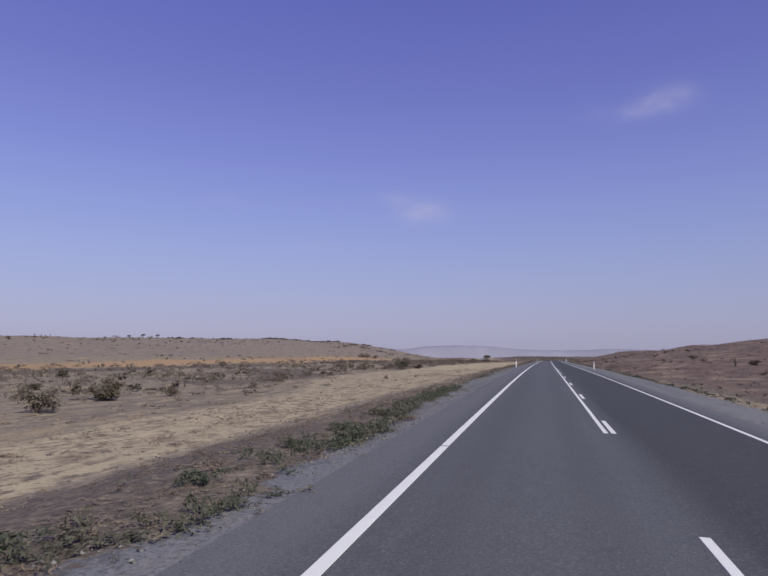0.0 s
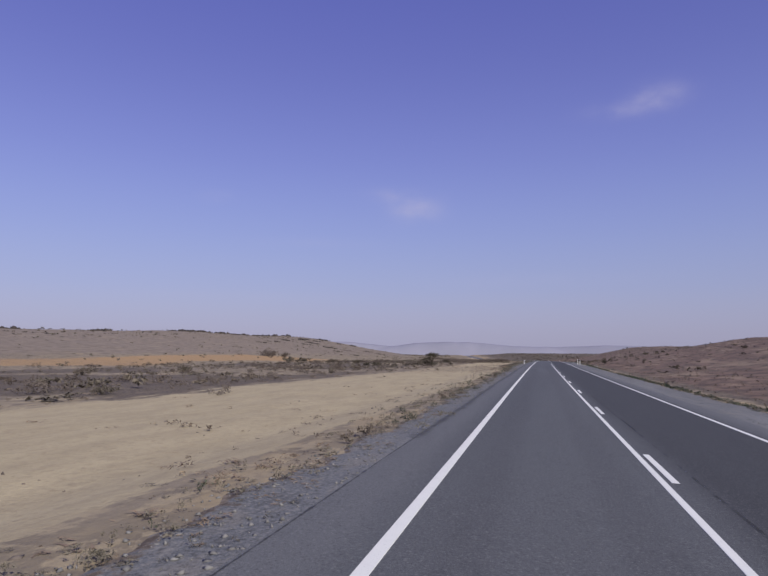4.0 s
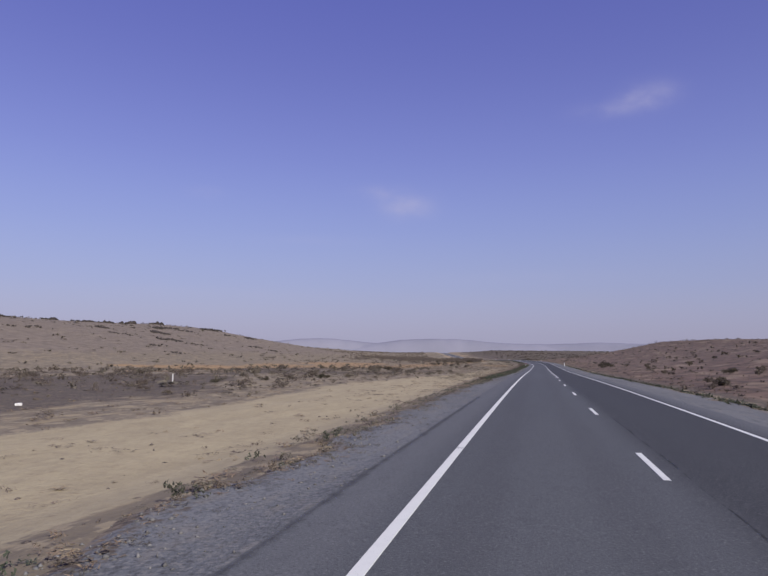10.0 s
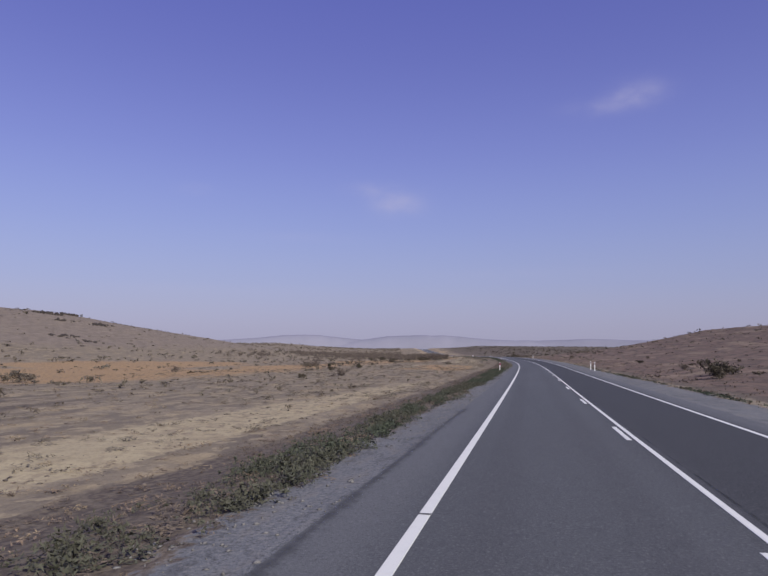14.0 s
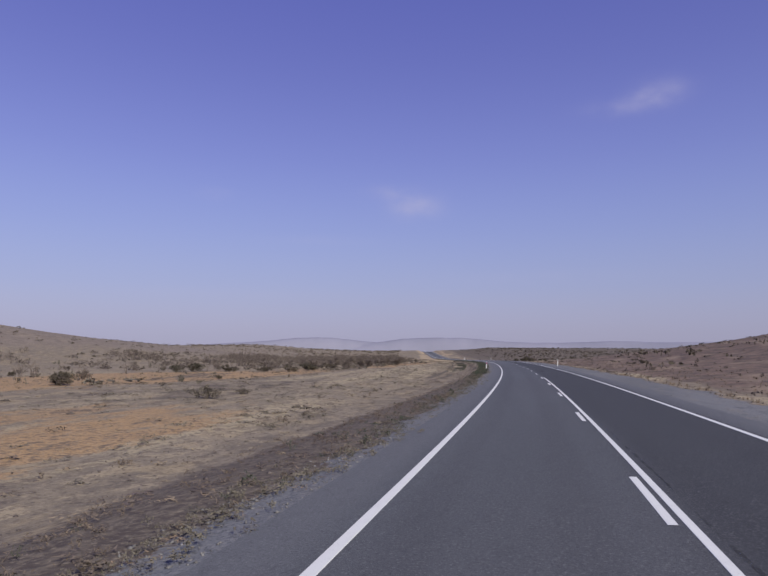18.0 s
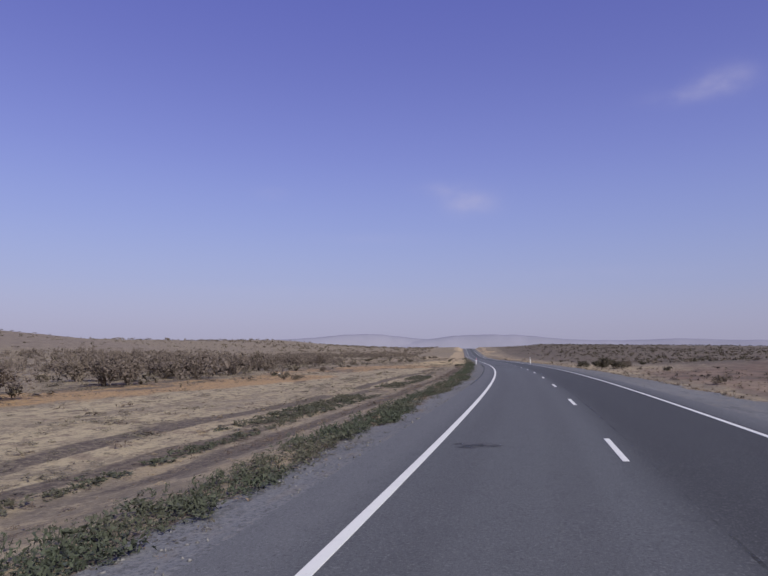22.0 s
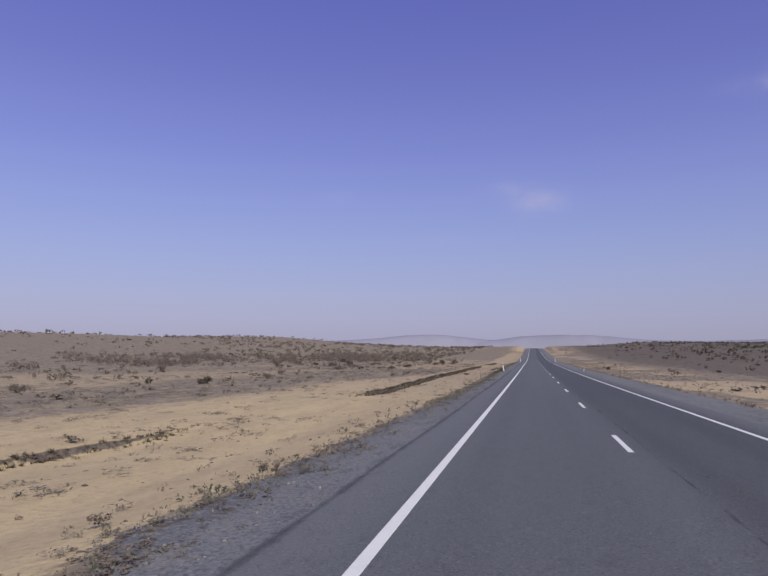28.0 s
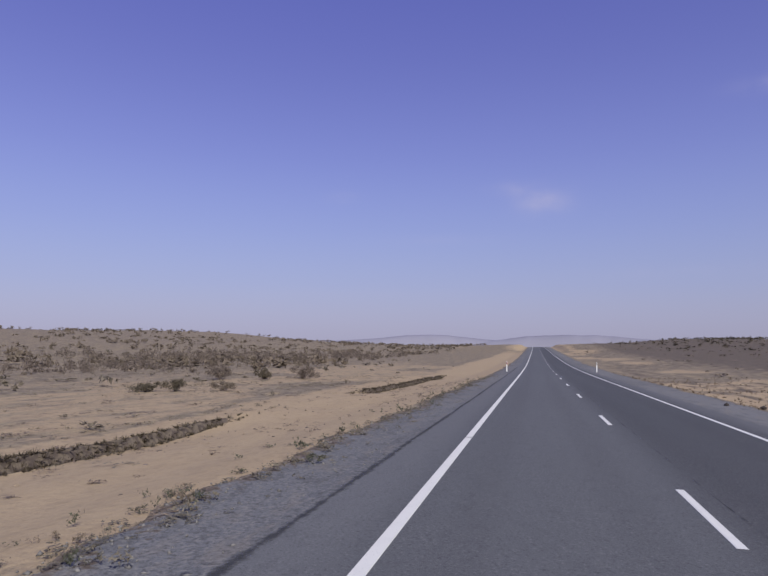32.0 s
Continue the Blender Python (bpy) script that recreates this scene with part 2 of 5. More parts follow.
def ground_material():
    m = Nodes("desert_ground", 0.95)
    zone = m.node("ShaderNodeAttribute")
    zone.attribute_name = "zone"
    part = m.node("ShaderNodeSeparateColor")
    m.link(zone.outputs["Color"], part.inputs[0])
    uv = m.node("ShaderNodeUVMap")
    uv.uv_map = "along"
    coarse = m.noise(0.09, 5)
    mid = m.noise(0.55, 5, uv.outputs[0], (0.45, 1.3, 1))
    crumb = m.noise(3.1, 5, uv.outputs[0], (0.7, 1.0, 1), 0.75)
    mid = m.math("ADD", mid, m.math("MULTIPLY", m.math("SUBTRACT", crumb, 0.5), 0.45))
    fine = m.noise(5.0, 4)
    grit = m.noise(38.0, 3)
    soil = m.mix(m.band(coarse, 0.35, 0.65), (0.192, 0.156, 0.108), (0.238, 0.195, 0.137))
    soil = m.mix(m.band(mid, 0.45, 0.58, 0, 0.85), soil, (0.138, 0.113, 0.086))
    tuft = m.math("ADD", m.noise(1.3, 5, uv.outputs[0], (0.8, 1.0, 1)), m.math("MULTIPLY", m.math("SUBTRACT", crumb, 0.5), 0.5))
    soil = m.mix(m.band(tuft, 0.52, 0.60, 0, 0.75), soil, (0.345, 0.280, 0.180))
    streak = m.noise(0.5, 4, uv.outputs[0], (0.5, 1.0, 1))
    soil = m.mix(m.band(streak, 0.53, 0.62, 0, 0.55), soil, (0.345, 0.27, 0.16))
    along = m.node("ShaderNodeSeparateXYZ")
    m.link(uv.outputs[0], along.inputs[0])
    pale = m.math("MULTIPLY", m.band(along.outputs[0], 780, 880), m.band(along.outputs[0], 920, 975, 1.0, 0.1))
    sand = m.mix(m.band(mid, 0.3, 0.7), m.mix(pale, (0.412, 0.343, 0.214), (0.485, 0.378, 0.215)), m.mix(pale, (0.346, 0.286, 0.180), (0.41, 0.316, 0.18)))
    ochre = m.band(along.outputs[0], 915, 985)
    sand = m.mix(m.math("MULTIPLY", ochre, 0.6), sand, (0.375, 0.272, 0.168))
    sand = m.mix(m.band(fine, 0.55, 0.75, 0, 0.5), sand, (0.23, 0.175, 0.105))
    worn = m.math("MULTIPLY", m.math("SUBTRACT", 1.0, m.math("MULTIPLY", pale, 0.55)), m.band(streak, 0.36, 0.55, 0.25, 1.0))
    calm = m.math("MULTIPLY", m.band(along.outputs[0], 60, 105), m.band(along.outputs[0], 430, 500, 1.0, 0.0))
    rough_patch = m.math("MULTIPLY", m.band(along.outputs[0], 206, 218), m.band(along.outputs[0], 238, 256, 1.0, 0.0))
    calm = m.math("MULTIPLY", calm, m.math("SUBTRACT", 1.0, rough_patch))
    calm = m.math("MAXIMUM", calm, m.math("MULTIPLY", m.band(along.outputs[0], 855, 885), m.math("MULTIPLY", part.outputs[0], 0.95)))
    worn = m.math("MULTIPLY", worn, m.math("SUBTRACT", 1.0, m.math("MULTIPLY", calm, 0.86)))
    sand = m.mix(m.math("MULTIPLY", worn, m.band(tuft, 0.47, 0.60, 0, 0.75)), sand, (0.185, 0.138, 0.098))
    sand = m.mix(m.math("MULTIPLY", worn, m.band(tuft, 0.45, 0.33, 0, 0.35)), sand, (0.42, 0.34, 0.22))
    edge = m.math("ADD", m.math("MULTIPLY", m.math("SUBTRACT", mid, 0.5), 1.5), m.math("MULTIPLY", m.math("SUBTRACT", fine, 0.5), 0.7))

    def weight(socket, a=0.35, b=0.65):
        return m.band(m.math("ADD", socket, edge), a, b)
    col = m.mix(weight(part.outputs[0]), soil, sand)
    orange = m.mix(m.band(fine, 0.4, 0.7), (0.372, 0.240, 0.115), (0.268, 0.181, 0.100))
    col = m.mix(weight(part.outputs[1]), col, orange)
    litter = m.mix(m.band(fine, 0.4, 0.62), (0.076, 0.059, 0.048), (0.148, 0.120, 0.088))
    col = m.mix(weight(part.outputs[2], 0.4, 0.7), col, litter)
    # low heath: grey-brown with distance haze tinted in on the hills to the left, rusty with pale terraces on the slope
    # to the right
    terrace = m.noise(0.16, 5, uv.outputs[0], (0.42, 1.0, 1), 0.66)
    clump = m.noise(0.42, 5, uv.outputs[0], (0.7, 1.0, 1), 0.65)
    rust = m.mix(m.band(clump, 0.42, 0.6), (0.184, 0.120, 0.088), (0.082, 0.056, 0.044))
    rust = m.mix(m.band(terrace, 0.52, 0.62, 0, 0.75), rust, (0.300, 0.222, 0.150))
    rust = m.mix(m.band(terrace, 0.45, 0.36, 0, 0.7), rust, (0.105, 0.070, 0.054))
    heath_haze = m.mix(m.band(clump, 0.40, 0.62), (0.238, 0.192, 0.148), (0.150, 0.120, 0.097))
    heath_haze = m.mix(m.band(terrace, 0.54, 0.66, 0, 0.6), heath_haze, (0.285, 0.232, 0.165))
    heath_haze = m.mix(m.band(along.outputs[1], 0, 4), heath_haze, rust)
    col = m.mix(m.band(m.math("ADD", zone.outputs["Alpha"], m.math("MULTIPLY", edge, 0.5)), 0.3, 0.7, 0, 0.9), col, heath_haze)
    speck = m.noise(2.6, 5, uv.outputs[0], (0.8, 1.0, 1), 0.7)
    spread_ = m.math("MULTIPLY", m.math("SUBTRACT", 1.0, m.math("MULTIPLY", calm, 0.85)), m.band(coarse, 0.36, 0.6, 0.35, 1.0))
    col = m.mix(m.math("MULTIPLY", spread_, m.band(speck, 0.51, 0.61, 0, 0.8)), col, (0.100, 0.077, 0.060))
    col = m.mix(m.math("MULTIPLY", spread_, m.band(speck, 0.44, 0.34, 0, 0.3)), col, (0.36, 0.29, 0.19))
    grain = m.noise(8.0, 4, rough=0.75)
    rough_ground = m.math("SUBTRACT", 1.0, m.math("MULTIPLY", calm, 0.8))
    col = m.mix(m.math("MULTIPLY", rough_ground, m.band(grain, 0.53, 0.64, 0, 0.62)), col, (0.078, 0.063, 0.052))
    col = m.mix(m.math("MULTIPLY", rough_ground, m.band(grain, 0.46, 0.36, 0, 0.42)), col, (0.335, 0.282, 0.200))
    col = m.mix(m.band(grit, 0.35, 0.75, 0.0, 0.35), col, m.mix(0.5, col, (0.08, 0.06, 0.05)))
    m.colour(col)
    m.bump(m.math("ADD", m.math("MULTIPLY", fine, 1.0), m.math("MULTIPLY", grit, 0.25)), 0.4, 0.09)
    return m.mat


def asphalt_material():
    m = Nodes("sealed_asphalt", 0.82)
    uv = m.node("ShaderNodeUVMap")
    uv.uv_map = "along"
    part = m.node("ShaderNodeSeparateXYZ")
    m.link(uv.outputs[0], part.inputs[0])
    wear = m.noise(0.35, 5, uv.outputs[0], (0.06, 1.0, 1))
    stone = m.noise(90.0, 3)
    chips = m.noise(26.0, 3, rough=0.7)
    patch = m.noise(0.06, 4, uv.outputs[0], (0.5, 1.0, 1))
    col = m.mix(m.band(wear, 0.35, 0.65), (0.079, 0.083, 0.089), (0.099, 0.104, 0.110))
    col = m.mix(m.band(patch, 0.4, 0.65, 0, 0.6), col, (0.085, 0.085, 0.091))
    # wheel paths are polished darker; the seal outside the edge lines is paler and dustier
    lat = m.math("MULTIPLY", part.outputs[1], 1.0)
    shift = m.math("ADD", lat, m.math("MULTIPLY", m.math("SUBTRACT", m.noise(0.5, 4, uv.outputs[0], (0.15, 1, 1)), 0.5), 0.5))
    for mid in (-2.9, -1.0, 0.75, 2.7):
        d = m.math("ABSOLUTE", m.math("SUBTRACT", shift, mid))
        col = m.mix(m.band(d, 0.15, 0.5, 0.35, 0), col, (0.060, 0.060, 0.065))
    newer = m.math("SUBTRACT", 1.0, m.math("MULTIPLY", m.band(part.outputs[0], 690, 840), 0.6))
    col = m.mix(m.math("MULTIPLY", m.math("MULTIPLY", newer, m.band(part.outputs[1], 3.66, 3.9, 1.0, 0.0)), m.band(shift, -0.3, 0.7, 0, 0.95)), col, m.mix(0.86, col, (0.020, 0.0205, 0.023)))
    dust = m.band(m.math("ABSOLUTE", shift), 3.75, 4.5, 0, 0.75)
    col = m.mix(dust, col, (0.136, 0.137, 0.142))
    col = m.mix(m.band(stone, 0.3, 0.75), m.mix(0.35, col, (0.02, 0.02, 0.022)), m.mix(0.25, col, (0.2, 0.2, 0.2)))
    bright = m.math("MULTIPLY", m.band(part.outputs[0], 620, 820), m.band(shift, 1.1, -0.6))
    col = m.mix(m.math("MULTIPLY", bright, 0.17), col, (0.186, 0.194, 0.198))
    blotch = m.noise(3.4, 4, uv.outputs[0], (0.6, 1, 1), 0.7)
    col = m.mix(m.band(blotch, 0.52, 0.68, 0, 0.30), col, m.mix(0.5, col, (0.03, 0.03, 0.033)))
    col = m.mix(m.band(chips, 0.55, 0.70, 0, 0.55), col, (0.20, 0.198, 0.195))
    col = m.mix(m.band(chips, 0.45, 0.32, 0, 0.55), col, (0.033, 0.033, 0.036))
    m.colour(col)
    m.bump(m.math("ADD", stone, chips), 0.5, 0.012)
    return m.mat


def gravel_material():
    m = Nodes("shoulder_gravel", 0.92)
    uv = m.node("ShaderNodeUVMap")
    uv.uv_map = "along"
    big = m.noise(0.4, 5, uv.outputs[0], (0.12, 1, 1))
    v = m.node("ShaderNodeTexVoronoi")
    v.inputs["Scale"].default_value = 34.0
    m.link(m.place(), v.inputs["Vector"])
    grain = m.noise(60.0, 3)
    part = m.node("ShaderNodeSeparateColor")
    m.link(v.outputs["Color"], part.inputs[0])
    col = m.mix(m.band(big, 0.35, 0.65), (0.124, 0.127, 0.132), (0.166, 0.169, 0.174))
    col = m.mix(m.band(part.outputs[0], 0.55, 1.0, 0, 0.4), col, (0.17, 0.17, 0.175))
    col = m.mix(m.band(part.outputs[1], 0.6, 1.0, 0, 0.5), col, (0.055, 0.053, 0.053))
    fines = m.noise(1.6, 5, uv.outputs[0], (0.45, 1, 1), 0.65)
    col = m.mix(m.band(fines, 0.50, 0.64, 0, 0.55), col, (0.185, 0.168, 0.148))
    col = m.mix(m.band(fines, 0.46, 0.36, 0, 0.5), col, (0.072, 0.070, 0.070))
    cobble = m.noise(13.0, 3, rough=0.7)
    col = m.mix(m.band(cobble, 0.53, 0.63, 0, 0.6), col, (0.235, 0.222, 0.205))
    col = m.mix(m.band(cobble, 0.46, 0.36, 0, 0.55), col, (0.052, 0.049, 0.047))
    sandy = m.noise(0.8, 4, uv.outputs[0], (0.25, 1, 1))
    lat = m.node("ShaderNodeSeparateXYZ")
    m.link(uv.outputs[0], lat.inputs[0])
    rim = m.node("ShaderNodeUVMap")
    rim.uv_map = "fade"
    reach = m.node("ShaderNodeSeparateXYZ")
    m.link(rim.outputs[0], reach.inputs[0])
    crumbs = m.noise(4.5, 4)
    mixed = m.math("ADD", m.math("MULTIPLY", m.math("SUBTRACT", crumbs, 0.5), 1.6), m.math("MULTIPLY", m.math("SUBTRACT", sandy, 0.5), 0.8))
    outer = m.band(m.math("ADD", reach.outputs[0], mixed), 0.45, 0.75)
    col = m.mix(outer, col, m.mix(m.band(crumbs, 0.4, 0.62), (0.225, 0.178, 0.128), (0.095, 0.074, 0.058)))
    m.colour(col)
    m.bump(m.math("ADD", v.outputs["Distance"], m.math("MULTIPLY", grain, 0.4)), 0.5, 0.02)
    return m.mat


def paint_material(name, tone=(0.66, 0.655, 0.61)):
    m = Nodes(name, 0.6)
    worn = m.noise(3.0, 6, rough=0.7)
    chip = m.noise(45.0, 3)
    col = m.mix(m.band(worn, 0.45, 0.75, 0, 0.4), tone, (0.54, 0.535, 0.51))
    col = m.mix(m.band(chip, 0.62, 0.74, 0, 0.45), col, (0.25, 0.25, 0.26))
    m.colour(col)
    m.bump(chip, 0.3, 0.004)
    return m.mat


def plain_material(name, tone, dark, scale=6.0, rough=0.8, bump=0.0):
    m = Nodes(name, rough)
    a = m.noise(scale, 5)
    m.colour(m.mix(m.band(a, 0.35, 0.7), tone, dark))
    if bump:
        m.bump(a, 0.7, bump)
    return m.mat


def leaf_material(name, tone, dark, warm):
    """Foliage, varied from plant to plant and from leaf to leaf."""
    m = Nodes(name, 0.8)
    info = m.node("ShaderNodeObjectInfo")
    geo = m.node("ShaderNodeNewGeometry")
    col = m.mix(geo.outputs["Random Per Island"], dark, tone)
    col = m.mix(m.math("MULTIPLY", info.outputs["Random"], 0.6), col, warm)
    spread = m.noise(0.13, 3)
    col = m.mix(m.band(spread, 0.4, 0.65, 0, 0.5), col, warm)
    m.colour(col)
    return m.mat


MAT_GROUND, MAT_ASPHALT, MAT_GRAVEL = ground_material(), asphalt_material(), gravel_material()
MAT_PAINT = paint_material("road_paint")
# haze over the far hills is mixed into this pale violet base colour
MAT_FAR_HAZE = plain_material("far_range_haze_tint", (0.232, 0.229, 0.280), (0.210, 0.209, 0.256), 0.004, 1.0)
MAT_POST = plain_material("white_post_plastic", (0.80, 0.80, 0.79), (0.62, 0.60, 0.57), 9.0, 0.45)
MAT_RED = plain_material("red_reflector", (0.66, 0.06, 0.24), (0.54, 0.04, 0.17), 30.0, 0.25)
MAT_BLACK = plain_material("black_plastic", (0.02, 0.02, 0.022), (0.04, 0.04, 0.04), 20.0, 0.5)


def mesh_of(name, verts, faces, material, uvs=None):
    me = bpy.data.meshes.new(name)
    me.from_pydata([tuple(v) for v in verts], [], faces)
    me.materials.append(material)
    if uvs is not None:
        layer = me.uv_layers.new(name="along")
        idx = np.empty(len(me.loops), dtype=np.int32)
        me.loops.foreach_get("vertex_index", idx)
        layer.data.foreach_set("uv", np.asarray(uvs, dtype=np.float32)[idx].ravel())
    me.update()
    return me


def part(name, bm, material, parent, label=""):
    """One mesh object under a thing or under a part."""
    me = bpy.data.meshes.new(name)
    bm.to_mesh(me)
    bm.free()
    me.materials.append(material)
    ob = new(name, me)
    ob.parent = parent
    if label:
        ob["label"] = label
    return ob


def grid_faces(rows, cols):
    i = np.arange(rows - 1)[:, None] * cols + np.arange(cols - 1)[None, :]
    i = i.ravel()
    return np.stack([i, i + 1, i + cols + 1, i + cols], -1).tolist()


# ---- ground ----
def spread(marks):
    """Distances with the given spacing inside each stretch: (start, end, spacing)."""
    out = []
    for a, b, d in marks:
        out.extend(np.arange(a, b, d))
    out.append(marks[-1][1])
    return np.array(out, float)


def zones(s, lat):
    """Weights of bare sand, orange sand and dark litter over the plan."""
    wob = (fbm(s * 0.03, lat * 0.03, 3, 3) - 0.5) * 10
    l = -lat
    sand = np.zeros_like(s)
    w1 = np.interp(s, [-400, 19, 36, 66, 97, 147, 190, 216, 315, 339, 375, 405, 433, 464, 520], [16, 16, 17, 26, 23, 27, 24, 21, 22, 17.5, 20.5, 18.7, 16.5, 17.4, 14])
    n1 = np.interp(s, [-400, 11, 33, 50, 75, 108, 170, 200, 225, 240, 267, 301, 327, 361, 394, 422, 456, 520], [10, 10, 10.5, 9.5, 8.6, 8.6, 7.4, 7.2, 7.6, 8.5, 11.6, 10.9, 8.4, 8.9, 10.6, 10.8, 12.2, 12.4])
    sand = np.maximum(sand, step(-0.8, 0.8, l - n1 + wob * 0.08) * (1 - step(-2, 2, l - w1 - wob * 0.2)) * (1 - step(470, 545, s)))
    w2 = step(530, 570, s) * (1 - step(800, 850, s))
    stripes = 0.5 + 0.5 * np.sin(l * 1.15 + fbm(s * 0.02, s * 0, 7, 2) * 5)
    sand = np.maximum(sand, w2 * step(10, 13, l) * (1 - step(24, 34, l + wob * 0.5)) * (0.36 + 0.16 * step(660, 700, s) + 0.48 * stripes * step(0.3, 0.55, fbm(s * 0.05, lat * 0.2, 55, 3))))
    w3 = step(800, 850, s) * (1 - step(1250, 1330, s))
    sand = np.maximum(sand, w3 * step(6.6, 7.6, l) * (1 - step(17 - 2.5 * step(945, 985, s), 26 - 7.5 * step(945, 985, s), l + wob * 0.4)))
    sand = np.maximum(sand, step(985, 1015, s) * (1 - step(1120, 1200, s)) * step(15, 17, l) * (1 - step(34, 52, l + wob)) * 0.6 * step(0.36, 0.52, fbm(s * 0.06, lat * 0.15, 59, 3)))
    bank = step(BANKS[0], BANKS[1], s) * (1 - step(BANKS[2] + 30, BANKS[3] + 60, s))
    sand = np.maximum(sand, bank * step(7.0, 8.5, np.abs(lat)) * (1 - step(13, 20, np.abs(lat))))
    sand = np.maximum(sand, (0.2 + 0.35 * step(430, 520, s)) * step(0.52, 0.62, fbm(s * 0.02, lat * 0.03, 51, 4)) * step(25, 40, l) * (1 - step(55, 95, l)))
    right = step(8, 10, lat) * (0.2 + 0.75 * step(560, 640, s)) * (1 - step(16, 30, lat))
    sand = np.maximum(sand, right * step(0.42, 0.6, fbm(s * 0.05, lat * 0.1, 61, 3)))
    foot = np.interp(s, [-400, 0, 300, 360, 400, 440, 480, 535, 580, 612, 640, 700, 765, 795, 825, 860, 920, 1000, 9000], [80, 80, 96, 98, 86, 74, 64, 62, 60, 54, 44, 30, 23, 26, 19, 16, 30, 40, 60])
    wide = np.interp(s, [-400, 0, 400, 520, 600, 640, 700, 850, 9000], [18, 18, 28, 35, 28, 16, 6, 8, 10]) * (0.75 + 0.5 * fbm(s * 0.02, s * 0, 79, 2))
    orange = np.clip(2.4 * step(-1, 0, -np.abs(l - foot - wob * 0.6) / wide), 0, 1) * step(0.24, 0.42, fbm(s * 0.025, lat * 0.05, 71, 3)) * (1 - step(980, 1150, s))
    orange = np.maximum(orange, 0.85 * step(546, 556, s) * (1 - step(585, 620, s)) * step(12.5, 15, l + wob * 0.2) * (1 - step(24, 29, l + wob * 0.4)) * step(0.26, 0.42, fbm(s * 0.06, lat * 0.12, 77, 3)))
    orange = orange * (1 - 0.85 * step(800, 870, s)) * (0.9 + 0.1 * step(470, 520, s)) * step(0, 1, l)
    thick = -0.2 + np.interp(s, [-400, 0, 35, 55, 220, 240, 262, 300, 325, 350, 385, 430, 520, 620, 700, 800, 850, 880, 1700], [10.6, 10.4, 9.5, 7.6, 7.0, 7.6, 9.5, 8.6, 7.4, 7.2, 8.6, 10.9, 10.6, 9.2, 8.0, 8.3, 8.2, 6.9, 6.9])
    litter = step(5.3, 5.9, l) * (1 - step(-0.8, 0.9, l - thick + wob * 0.06)) * np.interp(s, [-400, 0, 30, 60, 230, 262, 300, 340, 380, 425, 445, 560, 640, 690, 775, 795, 838, 860, 1000, 9000], [.9, .9, .65, .25, .25, .5, .35, .4, .5, .65, 1, 1, 1, .4, .4, 1, 1, .25, .2, .2])
    bend = step(636, 660, s) * (1 - step(800, 855, s))
    for mid_l, wide_l, seed in ((9.2, 0.75, 141), (11.9, 0.5, 143), (13.6, 0.6, 145)):
        litter = np.maximum(litter, bend * (1 - step(0.6, 1.0, np.abs(l - mid_l + (fbm(s * 0.05, s * 0, seed, 3) - 0.5) * 1.6) / wide_l)) * (0.25 + step(0.35, 0.5, fbm(s * 0.12, lat * 0.4, seed, 3))))
    mats = 0.45 * step(0.48, 0.62, fbm(s * 0.34, lat * 0.8, 147, 3)) * step(9.5, 11, l) * (1 - step(26, 40, l))
    litter = np.maximum(litter, mats * np.interp(s, [235, 262, 320, 420, 500, 545, 850, 880, 990, 1020, 1200], [0, 0.75, 0.35, 0.5, 0.5, 0.8, 1, 0.3, 0.25, 0.3, 0.3]))
    litter = np.maximum(litter, 0.42 * step(85, 120, l) * (1 - step(900, 1000, s)))
    litter = litter * (1 - 0.8 * np.clip(orange, 0, 1) * step(30, 40, l))
    on, mid = drain_edge(s)
    litter = np.maximum(litter, on * step(-0.12, -0.02, lat - mid) * (1 - step(0.14, 0.34, lat - mid)) * 1.5)
    litter = np.maximum(litter, 0.85 * step(0.44 - 0.07 * step(190, 220, s), 0.56 - 0.07 * step(190, 220, s), fbm(s * 0.035, lat * 0.08, 53, 4)) * step(20, 28, l) * (1 - step(64, 84, l)) * (1 - step(440, 520, s)))
    litter = np.maximum(litter, 0.6 * step(0.5, 0.6, fbm(s * 0.05, lat * 0.1, 57, 4)) * step(18, 24, l) * (1 - step(50, 70, l)) * step(520, 560, s) * (1 - step(860, 910, s)))
    litter = np.maximum(litter, step(9, 12, lat) * (1 - 0.7 * step(560, 680, s) * (1 - step(20, 34, lat))) * 0.8)
    litter = np.maximum(litter, step(9, 12, lat) * step(640, 700, s) * (0.1 + 0.5 * step(30, 55, lat) + 0.4 * step(0.48, 0.6, fbm(s * 0.04, lat * 0.12, 63, 3))))
    # heath cover; on the left hills it brings the painted haze grey
    heath_haze = np.maximum(step(9.5, 15, lat) * (1 - 0.75 * step(730, 830, s)), step(90, 150, l) * (1 - 0.55 * step(860, 1000, s))) * (1 - 0.85 * np.clip(orange, 0, 1))
    return sand, orange, litter, heath_haze


